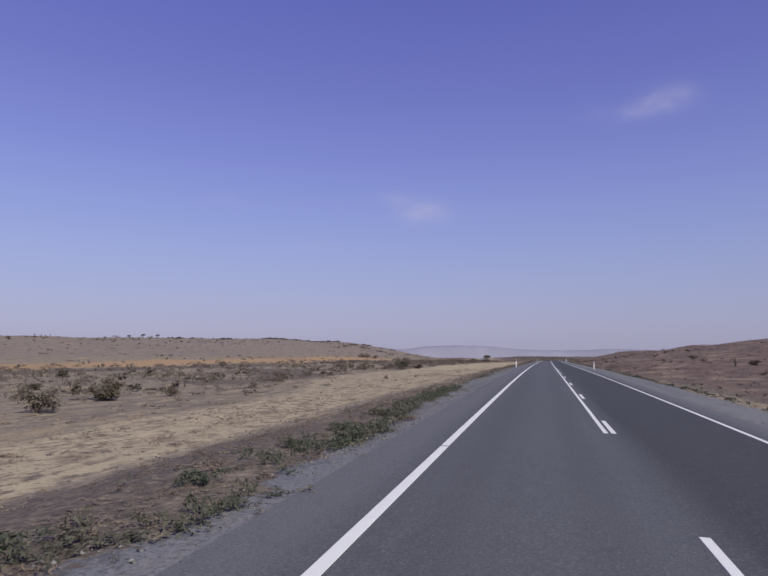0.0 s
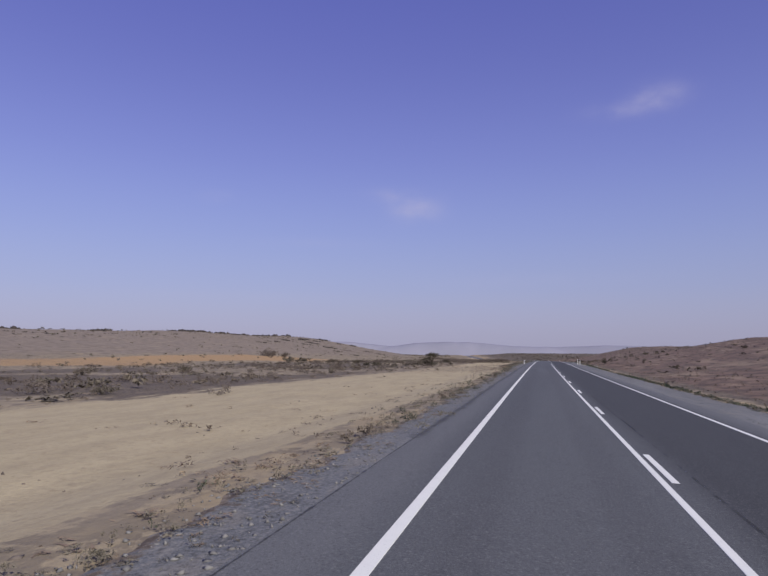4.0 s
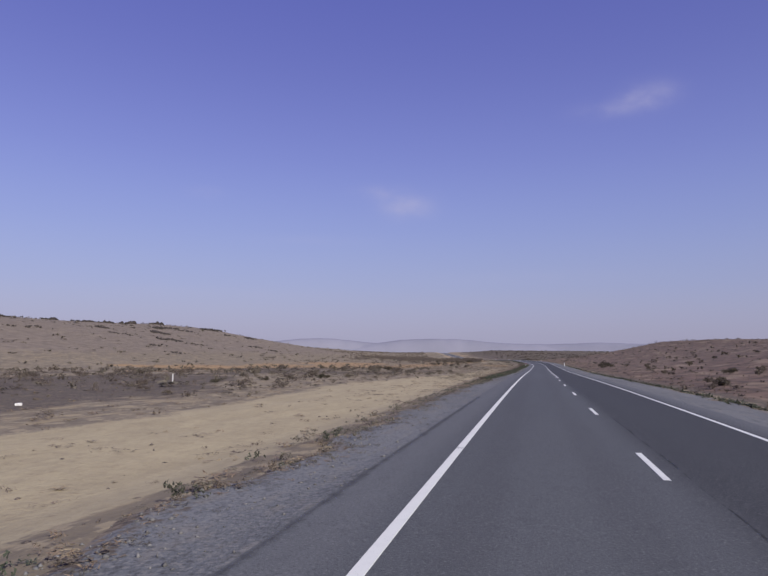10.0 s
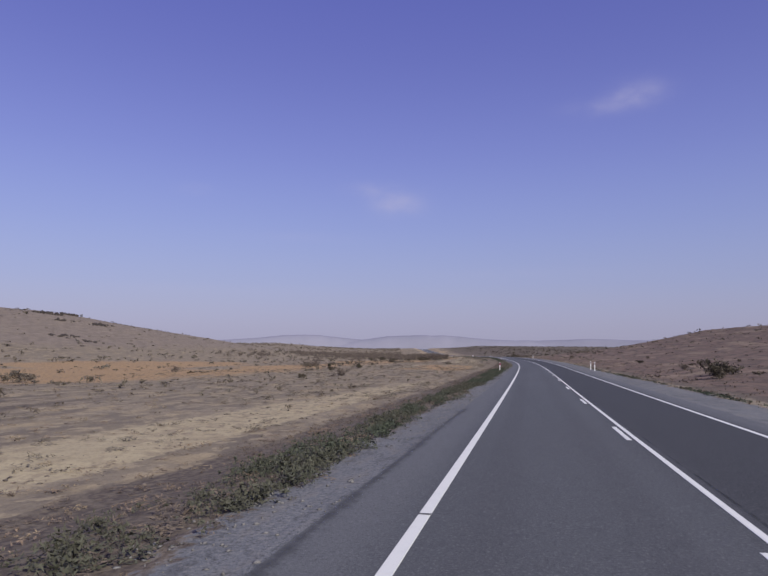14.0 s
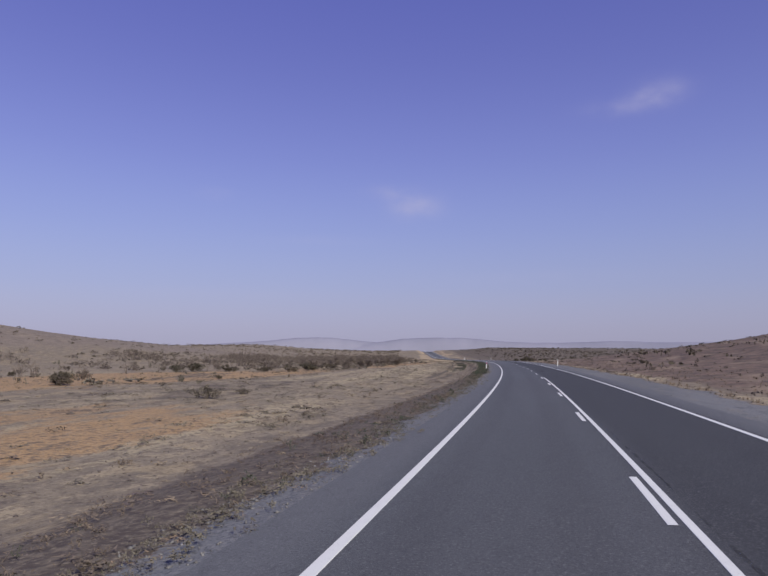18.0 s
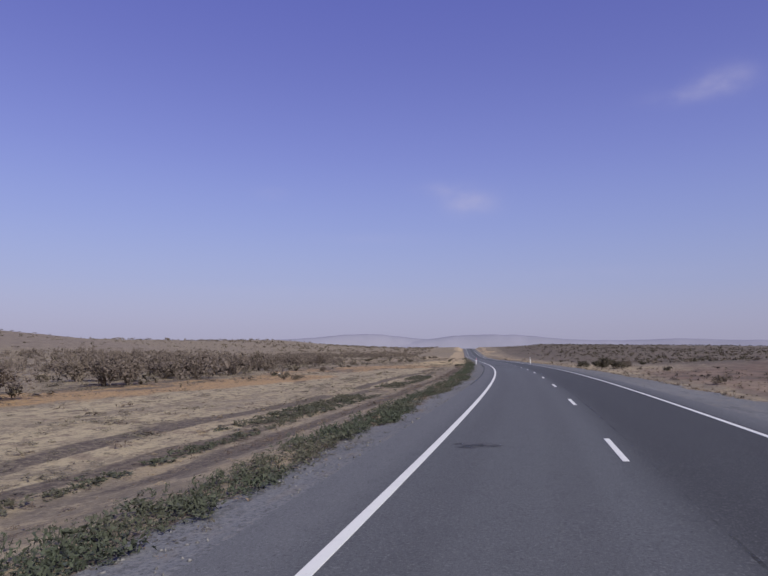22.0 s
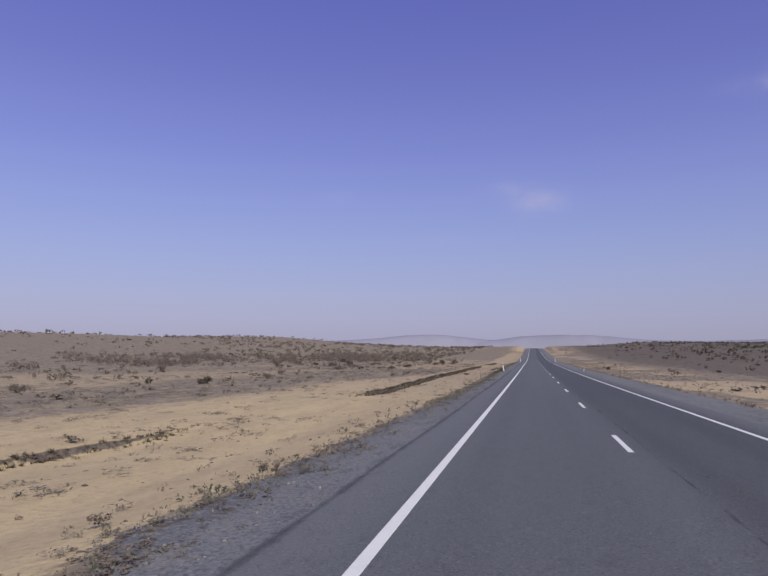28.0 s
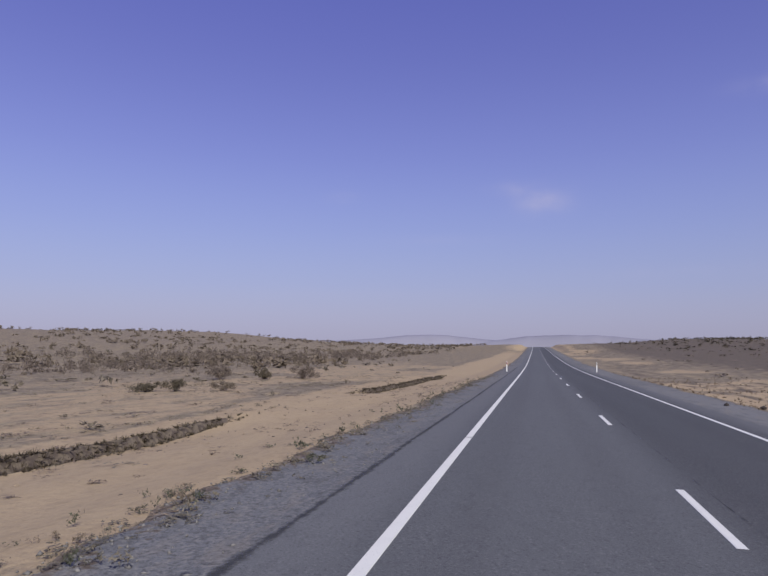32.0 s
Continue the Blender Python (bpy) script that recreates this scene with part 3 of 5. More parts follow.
def build_ground():
    s = spread([(-380, -40, 20), (-40, 890, 2.2), (890, 1120, 1.3), (1120, 1620, 6), (1620, 2400, 30), (2400, 6200, 190)])
    pos = spread([(5.0, 12.6, 0.6), (12.6, 16.6, 0.22), (16.6, 22, 0.6), (22, 60, 2.2), (60, 140, 6), (140, 420, 16), (420, 1200, 70), (1200, 4800, 360)])
    right = pos[(pos < 12.6) | (pos > 16.5) | (np.arange(len(pos)) % 3 == 0)]
    lat = np.concatenate([-pos[::-1], [-2.5, 0, 2.5], right])
    ss, ll = np.meshgrid(s, lat, indexing="ij")
    ss, ll = ss.ravel(), ll.ravel()
    x, y = plan_xy(ss, ll)
    z = ground_z(ss, ll)
    me = mesh_of("ground", np.stack([x, y, z], -1), grid_faces(len(s), len(lat)), MAT_GROUND, np.stack([ss, ll], -1))
    a, b, c, d = zones(ss, ll)
    layer = me.color_attributes.new("zone", "FLOAT_COLOR", "POINT")
    layer.data.foreach_set("color", np.stack([a, b, c, d], -1).astype(np.float32).ravel())
    me.polygons.foreach_set("use_smooth", np.ones(len(me.polygons), dtype=bool))
    return tagged(new("ground", me), "dry brown and yellow desert ground with sandy strips", "ground", kind="structure")


def strip(name, s, lats, heights, material, thick=0.0):
    """A band along the road through the cross points lats, heights above the crowned road plane."""
    rows = []
    uvs = []
    for i, (lat, up) in enumerate(zip(lats, heights)):
        lat = lat(s) if callable(lat) else np.full_like(s, lat)
        x, y = plan_xy(s, lat)
        rows.append(np.stack([x, y, road_z(s, lat) + up], -1))
        uvs.append(np.stack([s, lat], -1))
    v = np.stack(rows, 1).reshape(-1, 3)
    return mesh_of(name, v, grid_faces(len(s), len(lats)), material, np.stack(uvs, 1).reshape(-1, 2))


ground = build_ground()
ROAD_S = spread([(-60, 1200, 2.5), (1200, 1640, 5)])
road = tagged(new("road", strip("road", ROAD_S, [-5.15, -5.05, -3.75, -1.9, 0, 1.8, 3.6, 4.75, 4.85], [-0.08, 0, 0, 0, 0, 0, 0, 0, -0.08], MAT_ASPHALT)),
              "dark grey sealed two-lane highway with worn wheel paths", "road", kind="structure")


def ragged(base, amp, seed):
    return lambda s: base + (fbm(s * 0.5, s * 0 + seed, seed, 4) - 0.5) * amp


EDGE_OUT = [(-60, 5.7), (15, 5.9), (40, 6.6), (75, 6.9), (105, 6.3), (200, 6.0), (215, 6.4), (238, 6.9), (252, 7.2), (257, 7.7), (263, 7.9), (268, 7.5), (273, 6.9), (280, 6.3), (295, 6.5), (330, 6.8), (352, 7.1), (370, 6.9), (391, 6.4), (421, 6.0),
            (455, 6.5), (552, 5.8), (640, 6.1), (700, 6.3), (745, 6.1), (776, 6.6), (805, 6.8), (850, 6.6), (900, 6.85), (932, 6.2), (962, 6.4), (1000, 6.8), (1700, 6.8)]


def shoulder_edge(s):
    return -np.interp(s, *zip(*EDGE_OUT)) + (fbm(s * 0.6, s * 0 + 5, 5, 4) - 0.5) * 1.0 + (hashed(np.round(s * 2), 0, 3) - 0.5) * 0.22


for side, lats in (("left", [-5.0, -5.2, -5.4, shoulder_edge, lambda s: shoulder_edge(s) - 0.5]), ("right", [4.7, 5.4, 6.4, ragged(7.4, 1.4, 9), ragged(7.9, 1.4, 9)])):
    ups = [-0.012, -0.025, -0.045, -0.085, -0.22]
    me = strip("shoulder_" + side, spread([(-60, 1120, 0.5), (1120, 1640, 4)]), lats, ups, MAT_GRAVEL)
    layer = me.uv_layers.new(name="fade")
    idx = np.empty(len(me.loops), dtype=np.int32)
    me.loops.foreach_get("vertex_index", idx)
    layer.data.foreach_set("uv", np.stack([np.array([-0.4, -0.3, -0.15, 0.6, 1.1])[idx % 5], idx * 0.0], -1).astype(np.float32).ravel())
    tagged(new("shoulder_" + side, me),
           "grey gravel shoulder beside the sealed road", "shoulder", kind="structure")

# ---- line marking ----
LINE_UP = 0.005


def line_strip(name, s, mid, width):
    h = width / 2
    return strip(name, s, [mid - h - 0.004, mid - h, mid, mid + h, mid + h + 0.004], [-0.004, LINE_UP, LINE_UP, LINE_UP, -0.004], MAT_PAINT)


for name, mid, w in (("edge_line_left", EDGE_LEFT, 0.16), ("edge_line_right", EDGE_RIGHT, 0.14)):
    tagged(new(name, line_strip(name, ROAD_S, mid, w)), "solid white painted edge line on the road", "road line", kind="structure")
DASH_END = 7.75
SOLID_LINES = [(16.7, 258.8, -0.2), (387.5, 631, 0.2)]

for a, b, mid in SOLID_LINES:
    tagged(new("barrier_line", line_strip("barrier_line", spread([(a, b, 2.5)]), mid, 0.11)), "solid white no-overtaking line beside the dashes", "road line", kind="structure")
for i in range(-3, 118):
    e = DASH_END + 12 * i
    if e > 1400:
        break
    tagged(new("centre_dash", line_strip("centre_dash", np.linspace(e - 3, e, 5), 0.0, 0.12)), "short white centre dash painted on the asphalt", "road line",
           "centre dashes")


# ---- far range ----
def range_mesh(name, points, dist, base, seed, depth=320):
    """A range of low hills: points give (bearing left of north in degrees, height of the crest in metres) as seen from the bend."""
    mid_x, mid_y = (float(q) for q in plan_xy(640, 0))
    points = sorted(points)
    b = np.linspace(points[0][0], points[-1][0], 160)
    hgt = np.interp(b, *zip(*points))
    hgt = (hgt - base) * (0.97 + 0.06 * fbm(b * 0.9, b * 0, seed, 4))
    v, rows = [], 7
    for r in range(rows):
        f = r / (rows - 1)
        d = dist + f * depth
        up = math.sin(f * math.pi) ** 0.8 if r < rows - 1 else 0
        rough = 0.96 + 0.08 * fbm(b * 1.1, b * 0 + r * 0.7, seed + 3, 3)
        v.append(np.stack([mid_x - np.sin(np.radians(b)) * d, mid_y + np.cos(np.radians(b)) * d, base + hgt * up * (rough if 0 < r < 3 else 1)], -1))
    me = mesh_of(name, np.concatenate(v), grid_faces(rows, len(b)), MAT_FAR_HAZE)
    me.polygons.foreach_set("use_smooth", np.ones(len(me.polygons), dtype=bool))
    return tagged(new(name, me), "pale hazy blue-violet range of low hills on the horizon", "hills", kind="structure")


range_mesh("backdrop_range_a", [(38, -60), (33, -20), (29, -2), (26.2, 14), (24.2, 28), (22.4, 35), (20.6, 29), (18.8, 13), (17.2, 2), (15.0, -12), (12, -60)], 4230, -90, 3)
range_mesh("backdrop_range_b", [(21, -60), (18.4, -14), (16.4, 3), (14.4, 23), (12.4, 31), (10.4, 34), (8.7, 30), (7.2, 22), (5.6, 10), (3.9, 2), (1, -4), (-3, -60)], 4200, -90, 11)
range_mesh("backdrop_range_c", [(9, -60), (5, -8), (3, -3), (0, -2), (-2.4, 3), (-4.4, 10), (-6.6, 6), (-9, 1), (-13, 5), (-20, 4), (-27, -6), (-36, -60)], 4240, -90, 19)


# ---- plants, stones and other repeated small things ----
MAT_SALTBUSH = leaf_material("grey_saltbush", (0.150, 0.130, 0.102), (0.074, 0.063, 0.051), (0.142, 0.110, 0.084))
MAT_DARKBUSH = leaf_material("dark_green_bush", (0.082, 0.074, 0.05), (0.034, 0.031, 0.023), (0.098, 0.076, 0.055))
MAT_CUSHION = leaf_material("dry_cushion_weed", (0.18, 0.155, 0.125), (0.095, 0.082, 0.068), (0.145, 0.128, 0.095))
MAT_TWIG = leaf_material("dry_twigs", (0.21, 0.17, 0.145), (0.105, 0.082, 0.068), (0.16, 0.13, 0.105))
MAT_THICKET = leaf_material("dull_thicket", (0.156, 0.126, 0.108), (0.066, 0.053, 0.047), (0.128, 0.102, 0.083))
MAT_STRAW = leaf_material("dry_straw_grass", (0.36, 0.29, 0.17), (0.22, 0.165, 0.10), (0.27, 0.20, 0.14))
MAT_STRAWMAT = leaf_material("matted_straw", (0.27, 0.205, 0.13), (0.12, 0.085, 0.06), (0.20, 0.145, 0.105))
MAT_GREYMAT = leaf_material("grey_dead_mats", (0.165, 0.128, 0.105), (0.08, 0.062, 0.052), (0.135, 0.102, 0.085))
MAT_DARKTUFT = leaf_material("dark_tufts", (0.105, 0.098, 0.075), (0.05, 0.047, 0.037), (0.12, 0.10, 0.08))
MAT_ROOT = leaf_material("dark_dead_roots", (0.085, 0.066, 0.046), (0.036, 0.029, 0.022), (0.095, 0.078, 0.052))
MAT_BROWN = leaf_material("brown_dead_weeds", (0.150, 0.112, 0.086), (0.070, 0.051, 0.042), (0.178, 0.142, 0.106))
MAT_GREEN = leaf_material("green_weeds", (0.060, 0.081, 0.051), (0.025, 0.037, 0.024), (0.092, 0.080, 0.060))
MAT_STONE = leaf_material("pale_stones", (0.40, 0.35, 0.30), (0.20, 0.16, 0.13), (0.30, 0.21, 0.16))
MAT_CHIP = leaf_material("crushed_stone", (0.265, 0.258, 0.250), (0.062, 0.061, 0.061), (0.15, 0.142, 0.132))
MAT_TUSSOCK = leaf_material("grey_green_tussock", (0.168, 0.152, 0.112), (0.082, 0.074, 0.056), (0.150, 0.122, 0.092))
MAT_CREEK = leaf_material("dark_brown_bush", (0.098, 0.080, 0.064), (0.040, 0.033, 0.028), (0.115, 0.085, 0.066))
MAT_CLOD = leaf_material("dark_clods", (0.15, 0.125, 0.105), (0.06, 0.052, 0.047), (0.12, 0.09, 0.072))
MAT_ROCK = leaf_material("dark_rocks", (0.05, 0.042, 0.038), (0.022, 0.019, 0.018), (0.058, 0.046, 0.04))
RNG = np.random.default_rng(7)


def unit(v):
    return v / np.maximum(np.linalg.norm(v, axis=-1, keepdims=True), 1e-9)


def leaves(count, size, rng, flat=0.0, lumps=7, top=1.0, wide=1.0, hollow=0.45, ratio=0.62):
    """Leaf sprays in an uneven dome about 1 high: vertices and faces."""
    centres = np.stack([rng.normal(0, 0.36, lumps) * wide, rng.normal(0, 0.36, lumps) * wide, rng.uniform(0.25, 0.78, lumps) * top], -1)
    radii = rng.uniform(0.2, 0.36, lumps)
    pick = rng.integers(0, lumps, count)
    d = unit(rng.normal(0, 1, (count, 3)))
    p = centres[pick] + d * (radii[pick] * (hollow + (1 - hollow) * rng.random(count)))[:, None]
    p[:, 2] = np.abs(p[:, 2]) * (1 - flat) + 0.03
    a = unit(rng.normal(0, 1, (count, 3)) + d * 0.6)
    b = unit(np.cross(a, rng.normal(0, 1, (count, 3))))
    l = size * rng.uniform(0.6, 1.5, count)[:, None]
    v = np.stack([p - a * l + b * l * ratio, p + a * l, p - a * l - b * l * ratio], 1).reshape(-1, 3)
    f = np.arange(count * 3).reshape(-1, 3)
    return v, f


def twigs(count, length, thick, rng, rise=0.6, spread_=1.0, forks=2):
    """Thin three-sided branches that leave the base and fork."""
    vs, fs = [], []

    def stick(p, q, r0, r1):
        ax = unit((q - p)[None])[0]
        s1 = unit(np.cross(ax, np.array([0.3, 0.5, 0.81]))[None])[0]
        s2 = np.cross(ax, s1)
        n = len(vs) * 6
        ring = [s1, -0.5 * s1 + 0.87 * s2, -0.5 * s1 - 0.87 * s2]
        vs.append(np.array([p + c * r0 for c in ring] + [q + c * r1 for c in ring]))
        for k in range(3):
            m = (k + 1) % 3
            fs.append([n + k, n + m, n + 3 + m, n + 3 + k])
    for _ in range(count):
        ang = rng.uniform(0, 6.283)
        lean = rng.uniform(0.15, 1.0) * spread_
        p = np.array([rng.normal(0, 0.05), rng.normal(0, 0.05), 0.0])
        q = p + length * rng.uniform(0.45, 0.7) * unit(np.array([math.cos(ang) * lean, math.sin(ang) * lean, rise])[None])[0]
        stick(p, q, thick, thick * 0.6)
        for _ in range(forks):
            w = q + length * rng.uniform(0.25, 0.5) * unit(np.array([math.cos(ang) * lean, math.sin(ang) * lean, rise]) + rng.normal(0, 0.55, 3))
            w[2] = max(w[2], 0.05)
            stick(q, w, thick * 0.6, thick * 0.2)
    return np.concatenate(vs), np.array(fs)


def tuft(count, rng, lean=0.5, width=0.05):
    """A tussock of pointed blades, 1 high."""
    ang = rng.uniform(0, 6.283, count)
    out = np.stack([np.cos(ang), np.sin(ang), np.zeros(count)], -1)
    side = np.stack([-np.sin(ang), np.cos(ang), np.zeros(count)], -1)
    base = out * rng.uniform(0, 0.22, count)[:, None]
    tip = base + out * rng.uniform(0.1, 1.0, count)[:, None] * lean + np.array([0, 0, 1]) * rng.uniform(0.5, 1.0, count)[:, None]
    v = np.stack([base - side * width, base + side * width, tip], 1).reshape(-1, 3)
    return v, np.arange(count * 3).reshape(-1, 3)


def pebble(rng):
    bm = bmesh.new()
    bmesh.ops.create_icosphere(bm, subdivisions=1, radius=0.5)
    v = np.array([tuple(x.co) for x in bm.verts])
    f = np.array([[x.index for x in g.verts] for g in bm.faces])
    bm.free()
    v = v * (0.75 + 0.5 * rng.random((len(v), 1))) * np.array([1.0, 0.8, 0.6])
    return v, f


def chip(rng):
    """A crushed stone with eight facets, 1 across."""
    v = np.array([(1, 0, 0), (0, 1, 0), (-1, 0, 0), (0, -1, 0), (0, 0, 1), (0, 0, -1)]) * 0.5
    v = v * (0.65 + 0.7 * rng.random((6, 1))) * np.array([1.0, 0.85, 0.7]) + rng.normal(0, 0.07, (6, 3))
    f = np.array([(i, (i + 1) % 4, 4) for i in range(4)] + [((i + 1) % 4, i, 5) for i in range(4)])
    return v, f


def quick_mesh(name, v, f, material):
    """A mesh from arrays whose faces all have the same number of corners."""
    me = bpy.data.meshes.new(name)
    k = f.shape[1]
    me.vertices.add(len(v))
    me.vertices.foreach_set("co", np.ascontiguousarray(v, dtype=np.float32).ravel())
    me.loops.add(f.size)
    me.loops.foreach_set("vertex_index", np.ascontiguousarray(f, dtype=np.int32).ravel())
    me.polygons.add(len(f))
    me.polygons.foreach_set("loop_start", np.arange(0, f.size, k, dtype=np.int32))
    me.polygons.foreach_set("loop_total", np.full(len(f), k, dtype=np.int32))
    me.materials.append(material)
    me.update(calc_edges=True)
    return me


def surface_z(s, lat):
    """Top of whatever lies there: gravel shoulder or open ground."""
    a = np.abs(lat)
    g = ground_z(s, lat)
    edge = np.where(lat < 0, -shoulder_edge(s), 7.4)
    out = np.clip((a - 5.4) / (edge - 5.4), 0, 1)
    sh = road_z(s, lat) - np.where(a < 5.4, np.interp(a, [4.8, 5.0, 5.2, 5.4], [0, 0.012, 0.025, 0.045]), 0.045 + 0.04 * out) - 0.27 * np.clip(a - edge, 0, 0.5)
    return np.where(a < edge + 0.5, np.maximum(g, sh), g)


def scatter(name, templates, s, lat, height, width, material, label, category, sink=0.02, kind="stuff"):
    """Many small copies of the templates, turned and sized at random, in one mesh."""
    s, lat = np.asarray(s, float), np.asarray(lat, float)
    x, y = plan_xy(s, lat)
    z = surface_z(s, lat) - sink * height
    turn = RNG.uniform(0, 6.283, len(s))
    which = RNG.integers(0, len(templates), len(s))
    vs, fs, n = [], [], 0
    for k, (v, f) in enumerate(templates):
        i = np.nonzero(which == k)[0]
        if len(i) == 0:
            continue
        c, sn = np.cos(turn[i])[:, None], np.sin(turn[i])[:, None]
        w, h = width[i][:, None], height[i][:, None]
        px = (v[None, :, 0] * c - v[None, :, 1] * sn) * w + x[i][:, None]
        py = (v[None, :, 0] * sn + v[None, :, 1] * c) * w + y[i][:, None]
        pz = v[None, :, 2] * h + z[i][:, None]
        vs.append(np.stack([px, py, pz], -1).reshape(-1, 3))
        fs.append((f[None] + (np.arange(len(i)) * len(v))[:, None, None] + n).reshape(-1, f.shape[1]))
        n += len(i) * len(v)
    me = quick_mesh(name, np.concatenate(vs), np.concatenate(fs), material)
    return tagged(new(name, me), label, category, kind=kind)


def sown(count, s0, s1, l0, l1, keep=None, power=1.0):
    """Random stations in a strip; keep(s, lat) gives the chance that one stays."""
    s = RNG.uniform(s0, s1, count)
    lat = l0 + (l1 - l0) * RNG.random(count) ** power
    if keep is not None:
        ok = RNG.random(count) < keep(s, lat)
        s, lat = s[ok], lat[ok]
    return s, lat


def sizes(n, lo, hi, skew=2.0):
    return lo + (hi - lo) * RNG.random(n) ** skew


def patchy(scale_s, scale_l, seed, lo, hi):
    return lambda s, lat: step(lo, hi, fbm(s * scale_s, lat * scale_l, seed, 3))


def bare(s, lat):
    """Chance of growth, small on the bare sand."""
    sand, orange = zones(s, lat)[:2]
    return 1 - 0.93 * np.clip(sand * 1.3, 0, 1) - 0.4 * orange * (1 - np.clip(sand * 1.3, 0, 1))


def calm_sand(s, l):
    """1 on the smooth graded stretches of sand, where hardly anything grows."""
    sand = np.clip(zones(s, l)[0] * 1.2, 0, 1)
    return sand * (step(88, 104, s) * (1 - step(200, 212, s)) + step(270, 290, s) * (1 - step(345, 385, s)) + 0.8 * step(865, 890, s))


rng = np.random.default_rng(11)
LOW_DOMES = [leaves(46, 0.15, rng, 0.1, 6, ratio=0.45) for _ in range(6)]
FAR_DOMES = [leaves(30, 0.21, rng, 0.1, 6, ratio=0.5) for _ in range(7)]
MATS = [leaves(24, 0.22, rng, 0.3, 7, ratio=0.26) for _ in range(8)]
MID_DOMES = [leaves(100, 0.10, rng, 0.1, 8, ratio=0.5) for _ in range(5)]
LOW_TWIGS = [twigs(6, 1.0, 0.02, rng, 1.0, 0.9, 2) for _ in range(5)]
TUFTS = [tuft(11, rng, 0.9, 0.07) for _ in range(6)]
WEEDS = [leaves(30, 0.21, rng, 0.2, 6, ratio=0.4) for _ in range(6)]
FINE_MATS = [leaves(30, 0.16, rng, 0.3, 9, ratio=0.24) for _ in range(8)]
FINE_WEEDS = [leaves(38, 0.125, rng, 0.15, 8, ratio=0.42) for _ in range(6)]
BUSHES = [leaves(150, 0.075, rng, 0.05, 11, ratio=0.5) for _ in range(6)]
CUSHIONS = [leaves(56, 0.10, rng, 0.15, 8, ratio=0.48) for _ in range(6)]
THICKET = [leaves(84, 0.11, rng, 0.1, 9, ratio=0.5) for _ in range(6)]
STONES = [pebble(rng) for _ in range(5)]
CHIPS = [chip(rng) for _ in range(9)]

# scrub on the plain and the hills
s, l = sown(8500, -20, 1130, -13, -75, lambda s, l: bare(s, l) * (0.25 + 0.75 * patchy(0.05, 0.05, 81, 0.42, 0.6)(s, l)) * (1 - 0.6 * step(930, 980, s)), 1.25)
scatter("cushion_scrub", LOW_DOMES, s, l, sizes(len(s), 0.10, 0.5), sizes(len(s), 0.2, 0.85), MAT_SALTBUSH, "low grey-brown cushion scrub on the desert plain", "scrub")
s, l = sown(8000, -20, 1160, -28, -240, lambda s, l: (0.25 * bare(s, l) + 0.75 * patchy(0.02, 0.03, 83, 0.46, 0.58)(s, l)) * (1 - 0.72 * step(95, 135, -l)) * (1 - 0.6 * step(930, 980, s) * (1 - step(55, 70, -l))), 1.2)
scatter("far_scrub", FAR_DOMES, s, l, sizes(len(s), 0.35, 1.15), sizes(len(s), 0.5, 1.5), MAT_SALTBUSH, "grey-green saltbush scattered over the plain and hillside", "scrub")
s, l = sown(1200, -20, 440, -21, -78, lambda s, l: 0.2 + 0.8 * patchy(0.03, 0.06, 85, 0.47, 0.57)(s, l), 1.0)
scatter("creek_scrub", BUSHES, s, l, sizes(len(s), 0.2, 0.95), sizes(len(s), 0.5, 1.5), MAT_THICKET, "dull brown bushes along the dry creek line", "scrub")


def belt(s, l):
    near = np.interp(s, [590, 640, 680, 715, 760, 810, 857, 900, 977, 1040, 1078, 1250], [62, 44, 29, 25, 28, 36, 38, 55, 78, 60, 46, 40])
    deep = np.interp(s, [600, 700, 800, 900, 1200], [50, 68, 68, 50, 60])
    return step(-4, 6, -l - near) * (1 - step(0, 14, -l - near - deep)) * (0.08 + 0.92 * patchy(0.05, 0.06, 87, 0.40, 0.54)(s, l)) * np.interp(s, [600, 660, 690, 715], [0.08, 0.2, 0.5, 1])


s, l = sown(3200, 590, 1250, -24, -160, belt)
scatter("mulga_thicket", LOW_TWIGS, s, l, sizes(len(s), 1.0, 2.8, 1.4), sizes(len(s), 0.9, 2.0), MAT_TWIG, "grey leafless thicket of dry shrubs", "scrub")
s, l = sown(6500, 590, 1250, -24, -160, belt)
scatter("thicket_leaves", THICKET, s, l, sizes(len(s), 0.5, 1.8, 1.6), sizes(len(s), 0.6, 1.7), MAT_THICKET, "dull grey-brown leafy scrub in a thicket", "scrub")
s, l = sown(2300, 600, 1200, -24, -110, lambda s, l: belt(s, l) * patchy(0.03, 0.06, 127, 0.44, 0.54)(s, l))
scatter("thicket_shrubs", BUSHES, s, l, sizes(len(s), 1.1, 2.7, 1.2), sizes(len(s), 1.2, 2.6, 1.2), MAT_THICKET, "rounded grey-brown shrubs crowded in a thicket", "scrub")
s, l = sown(700, 590, 1250, -24, -150, belt)
scatter("thicket_edge_bushes", LOW_DOMES, s, l, sizes(len(s), 0.4, 1.2), sizes(len(s), 0.6, 1.3), MAT_DARKBUSH, "dark green bushes along the edge of a thicket", "scrub")
